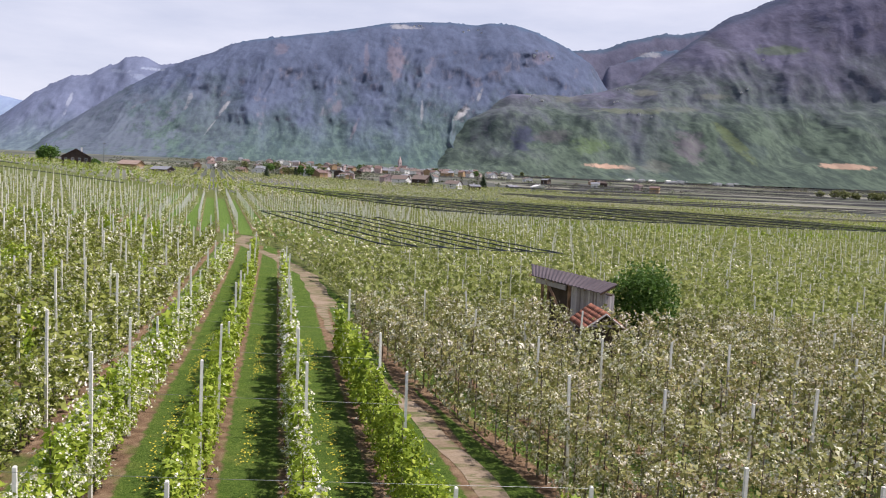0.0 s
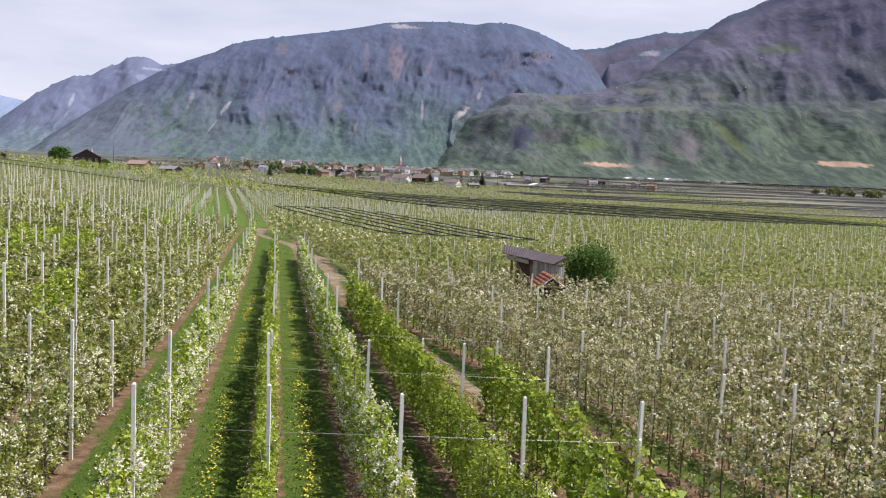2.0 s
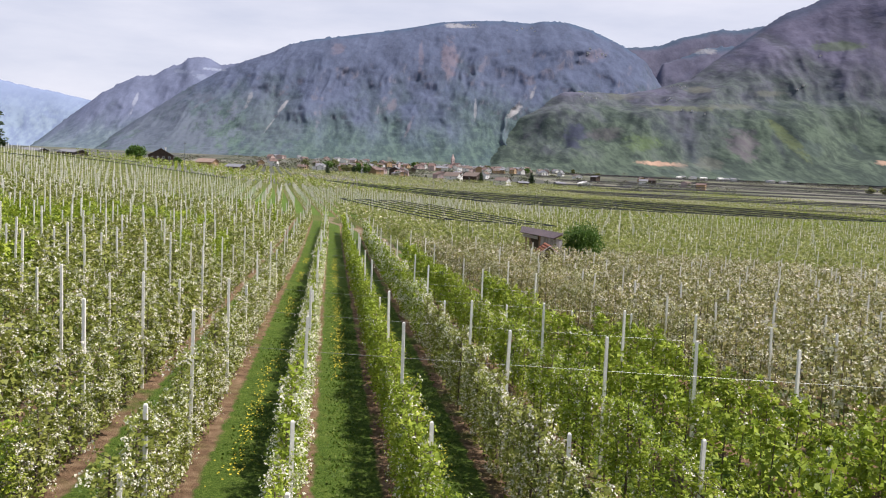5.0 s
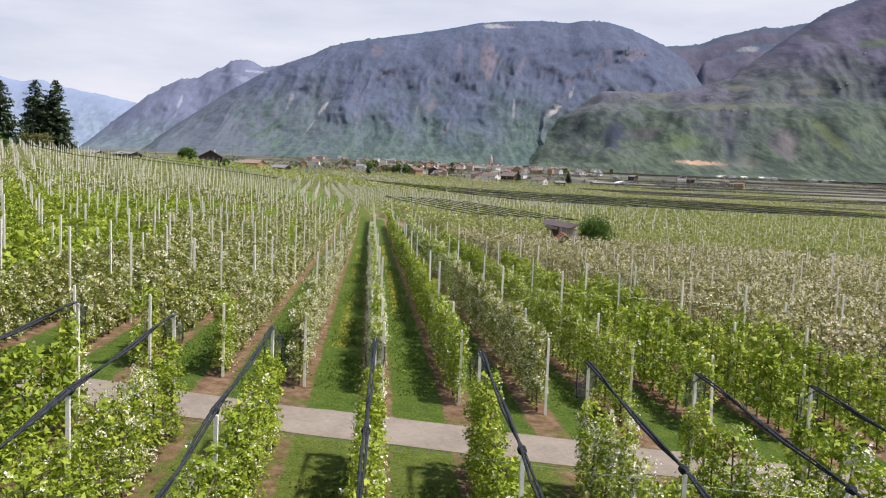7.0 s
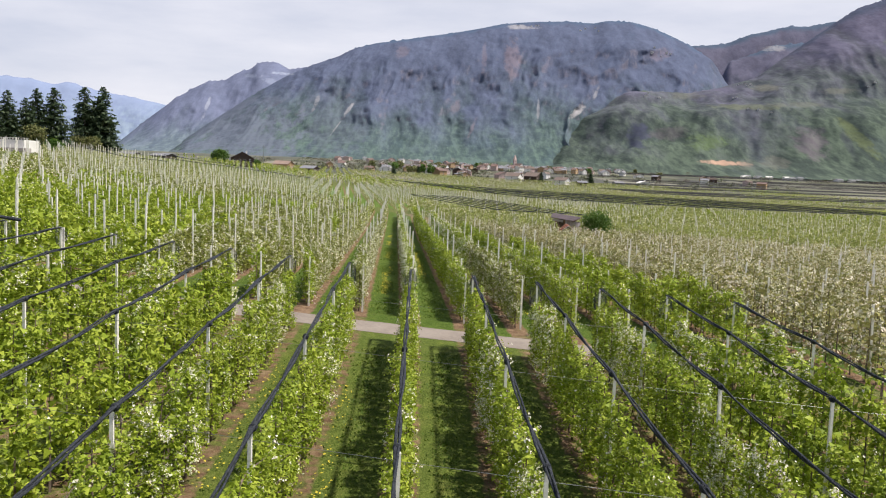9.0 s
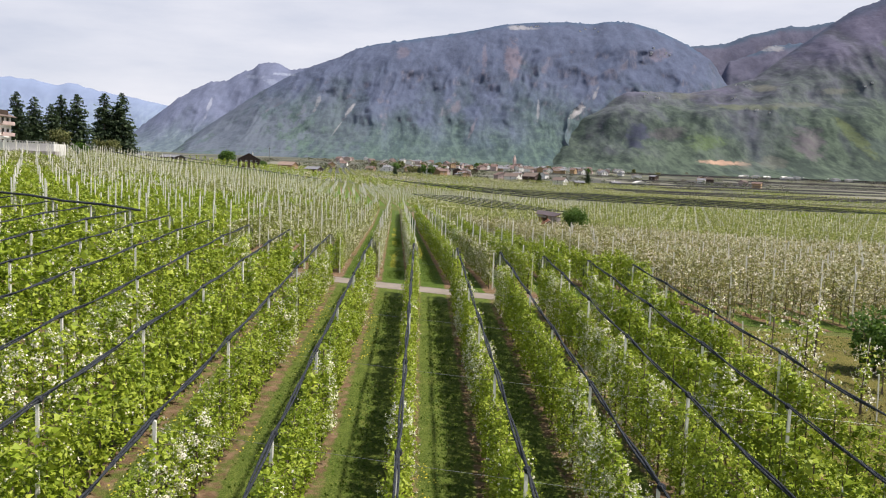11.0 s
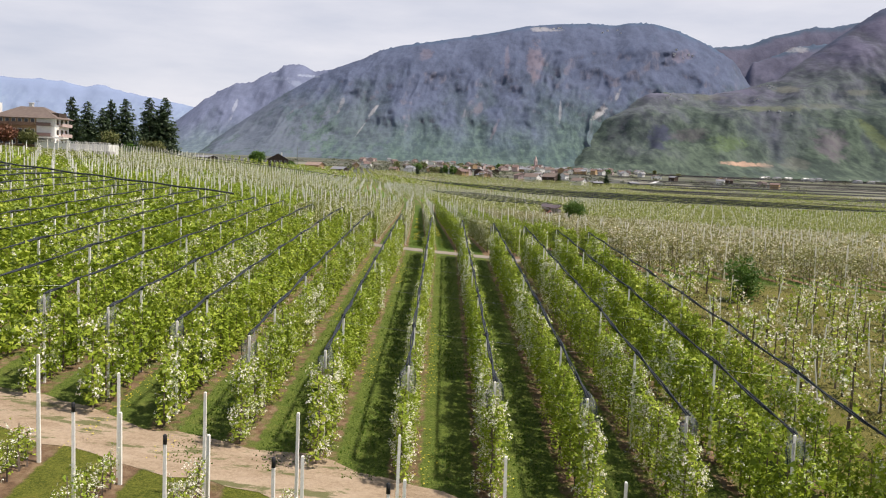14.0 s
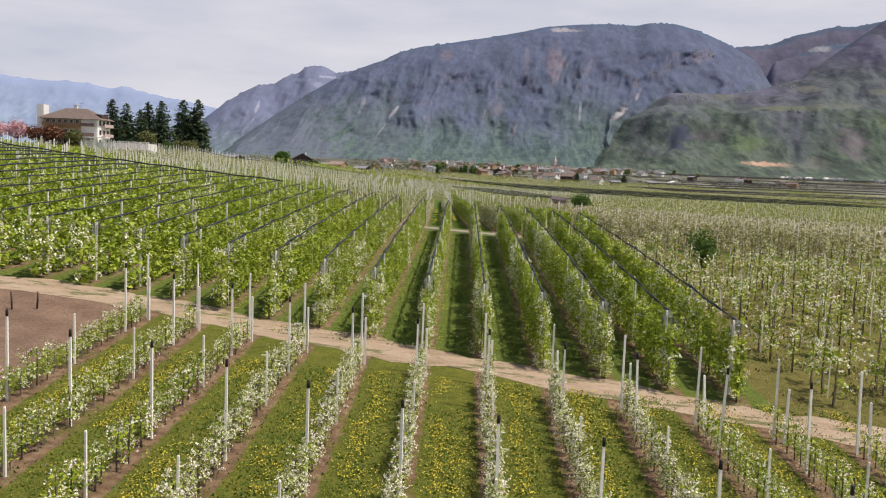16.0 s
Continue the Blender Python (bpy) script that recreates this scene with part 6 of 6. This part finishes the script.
def net_rows(x0, x1, y0, y1, gap, lean, thick, mat, label, tall=4.0, name="hail_net_rows"):
    P = Parts()
    rng = np.random.default_rng(int(x1 + y1))
    for y in np.arange(y0, y1, gap):
        xs = np.linspace(x0 + rng.uniform(0, 25), x1 - rng.uniform(0, 25), max(3, int((x1 - x0) / 14)))
        ys = y + lean * (xs - x0) + rng.normal(0, 0.2 * gap)
        zs = ground_z(xs, ys) + tall + 0.2 * np.sin(xs * 0.9 + y) + rng.normal(0, 0.15)
        cut = int(rng.uniform(0.2, 0.8) * len(xs))
        for piece in (slice(0, cut), slice(cut + int(rng.integers(0, 4)), None)):
            q = np.stack([xs, ys, zs], 1)[piece]
            if len(q) > 2:
                P.add(*tube(q, thick * rng.uniform(0.6, 1.3), 4))
    return tagged(new(name, P.mesh(name, [mat])), label, "hail nets", kind="stuff")


M_FARNET = plain("dark_far_nets", (0.022, 0.022, 0.024), (0.05, 0.05, 0.05), 0.05, 0.8, 0.0, kind="Position")
for x0, x1, y0, y1, gap, lean in ((170, 520, 318, 340, 7.0, -0.12), (120, 620, 450, 560, 9.0, -0.04), (200, 900, 640, 700, 10.0, 0.02), (190, 900, 760, 840, 14.0, 0.0), (240, 700, 950, 1100, 16.0, 0.0),
                                  (480, 1500, 1150, 1330, 24.0, 0.0), (620, 1500, 620, 690, 8.0, 0.0), (-60, 330, 1230, 1330, 22.0, 0.0), (350, 1700, 1500, 1700, 40.0, 0.0)):
    net_rows(x0, x1, y0, y1, gap * 0.8, lean, 0.07 + y0 * 0.00012, M_FARNET, "rows of black rolled hail nets over the valley orchards")
net_rows(-118, -24, 150, 240, 24.0, 0.10, 0.08, M_NET, "rolled black hail nets over the hillside rows", 3.9)
# the corner block of nets beside the path
def net_line(points, thick, label, group, sag=0.12, sides=5, name="rolled_hail_net"):
    pts = []
    for (x0, y0), (x1, y1) in zip(points[:-1], points[1:]):
        n = max(4, int(math.hypot(x1 - x0, y1 - y0) / 2.2))
        for i in range(n + 1 if (x1, y1) == points[-1] else n):
            t = i / n
            x, y = x0 + (x1 - x0) * t, y0 + (y1 - y0) * t
            pts.append((x, y, float(ground_z(x, y)) + 4.1 - 0.5 * sag * abs(math.sin(t * n * 0.8)) + 0.012 * math.sin(i * 2.7)))
    P = Parts()
    P.add(*tube(pts, thick * (1 + 0.25 * np.sin(np.arange(len(pts)) * 2.1)), sides))
    for q in pts[1::2]:      # ties
        P.add(*tube([(q[0], q[1], q[2] - 0.28), (q[0], q[1], q[2] + 0.08)], 0.03, 4))
    tagged(new(name, P.mesh(name, [M_NET], True)), label, "hail net", group)


for i in range(7):
    x0 = 9.0 + 3.45 * i
    y0 = 90 + 0.24 * (x0 - 9)
    y1 = min(139 + 3.2 * i, 157) - (8 if i > 5 else 0)
    net_line([(x0, y0), (x0 - 0.31 * (y1 - y0), y1)], 0.085, "black hail net rolled up over the lower orchard", "rolled hail nets over the lower orchard")
net_line([(8.6, 90), (30.2, 95)], 0.05, "black hail net cable across the rows", "rolled hail nets over the lower orchard")
net_line([(-6.5, 139), (8, 157)], 0.05, "black hail net cable across the rows", "rolled hail nets over the lower orchard")
# the wide net block behind it
P = Parts()
for i in range(46):
    x0 = 30.0 + 3.6 * i
    y0 = 199 + 0.16 * (x0 - 30) + (8 if i % 9 == 0 else 0)
    q = [(x0 - 0.4 * d, y0 + d, float(ground_z(x0 - 0.4 * d, y0 + d)) + 4.0 + 0.12 * math.sin(d * 0.7 + i)) for d in np.linspace(0, 118 - 0.3 * i, 12)]
    P.add(*tube(q, 0.075, 3))
for d in (0, 40, 80, 117):
    q = [(30 + 3.6 * i - 0.4 * d, 199 + 0.16 * 3.6 * i + d, float(ground_z(30 + 3.6 * i - 0.4 * d, 199 + 0.576 * i + d)) + 4.1) for i in range(0, 46, 3)]
    P.add(*tube(q, 0.11, 3))
tagged(new("hail_net_rows", P.mesh("hail_net_rows", [M_NET])), "dense block of thin rolled hail nets in the valley", "hail nets", kind="stuff")

# pale orchard strips of the valley
_far = []
_rf = np.random.default_rng(31)
for y in np.arange(268, 330, 9.0):
    for x in np.arange(190, 430, 2.6):
        _far.append((x + _rf.normal(0, 0.4), y - 0.1 * (x - 190) + _rf.normal(0, 0.5), "mid" if y > 300 else "white", "dot", _rf.uniform(0.9, 1.2)))
for y in np.arange(205, 330, 9.0):
    for x in np.arange(20 - 0.4 * (y - 200), 180, 3.4):
        _far.append((x + _rf.normal(0, 0.5), y + 0.16 * x + _rf.normal(0, 1.5), "dull", "dot", _rf.uniform(0.8, 1.0)))
for y in np.arange(236, 262, 6.0):
    for x in np.arange(-10, 20, 2.4):
        _far.append((x, y + 20 + _rf.normal(0, 0.6), "pale", "dot", _rf.uniform(0.9, 1.1)))
for y in np.arange(300, 480, 14.0):
    for x in np.arange(-110, 30, 2.8):
        _far.append((x, y + _rf.normal(0, 0.8), "white" if _rf.random() < 0.5 else "green", "dot", _rf.uniform(0.8, 1.1)))
for y in np.arange(0, 64, 5.0):      # pale rows and a green hedge line beside the wide net block
    for t in np.arange(0, 1, 0.016):
        _far.append((125 + 140 * t + _rf.normal(0, 0.4), 520 - 150 * t - y + _rf.normal(0, 0.6), "dull" if y > 20 else "pale", "dot", _rf.uniform(0.9, 1.15)))
for y in np.arange(0, 14, 4.0):
    for x in np.arange(50, 150, 2.6):
        _far.append((x + _rf.normal(0, 0.4), 196 + 0.16 * (x - 30) - y + _rf.normal(0, 0.6), "green", "dot", _rf.uniform(0.7, 1.15)))
for x in np.arange(-170, 420, 6.1):      # plots of the valley floor, each with its own trees
    for y in np.arange(270, 860, 5.0):
        plot = noise.noise(Vector((math.floor((x + 0.12 * y) / 46) * 1.7, math.floor((y - 0.1 * x) / 75) * 2.3, 4.0)))
        if plot > 0.28 or abs(x - 40) > 60 + 0.55 * y or (x < -60 and y < 480):
            continue
        _far.append((x - 0.1 * (y - 270) + _rf.normal(0, 0.5), y + _rf.normal(0, 0.8), "dull" if plot < 0.12 else "pale" if plot < 0.2 else "mid", "speck", _rf.uniform(0.75, 1.1)))
plant("apple_tree_rows", _far, "far rows of apple trees in pale leaf and blossom")


def hedges(label, mat, spots, seed):
    """Clumps of far trees and hedges over the valley floor."""
    rng = np.random.default_rng(seed)
    C, S = [], []
    for x, y, w, h in spots:
        n = int(34 + 6 * w)
        d = rng.normal(size=(n, 3)) * (w * 0.42, w * 0.3, 0)
        z = rng.uniform(0, 1, n) ** 0.8 * h * (1 - 0.5 * np.minimum(1, np.abs(d[:, 0]) / w))
        C.append(np.stack([x + d[:, 0], y + d[:, 1], ground_z(x, y) + z], 1))
    v, f = petals(rng, np.concatenate(C), 0.85, 0.1, False)
    tagged(new("valley_hedges", mesh_of("valley_hedges", v, f, [mat])), label, "hedges", kind="stuff")


M_HEDGE = leaf_material("valley_hedge_leaf", (0.085, 0.10, 0.055), (0.13, 0.14, 0.08), (0.18, 0.18, 0.11), 0.2)
M_BARE = leaf_material("bare_spring_twigs", (0.10, 0.085, 0.065), (0.15, 0.13, 0.10), (0.20, 0.18, 0.14), 0.2)
_rv = np.random.default_rng(44)
_a = [(_rv.uniform(-190, 420) , _rv.uniform(760, 1250), _rv.uniform(4, 14), _rv.uniform(4, 9)) for _ in range(56)]
_b = [(_rv.uniform(-300, 1300), _rv.uniform(1300, 2100), _rv.uniform(7, 26), _rv.uniform(4, 9)) for _ in range(150)]
hedges("green hedges and trees between the valley houses", M_HEDGE, _a + _b[:90], 5)
hedges("bare brown spring trees between the valley houses", M_BARE, _b[90:] + [(x + 30, y + 40, w, h) for x, y, w, h in _a[::3]], 6)
for i in range(24):     # scattered houses on the valley floor
    x, y = _rh.uniform(-150, 480), _rh.uniform(1000, 1560)
    house(x, y, _rh.uniform(8, 15), _rh.uniform(8, 12), _rh.uniform(4, 7), _rh.uniform(1.6, 3), _rh.uniform(0, 180), (M_WHITE, M_ROSE, M_WHITE, M_OCHRE, M_DARKWOOD)[i % 5], (M_BROWNROOF, M_GREYROOF, M_TILE)[i % 3], "small rendered house on the valley floor", cols=2, floors=1, chimney=False)
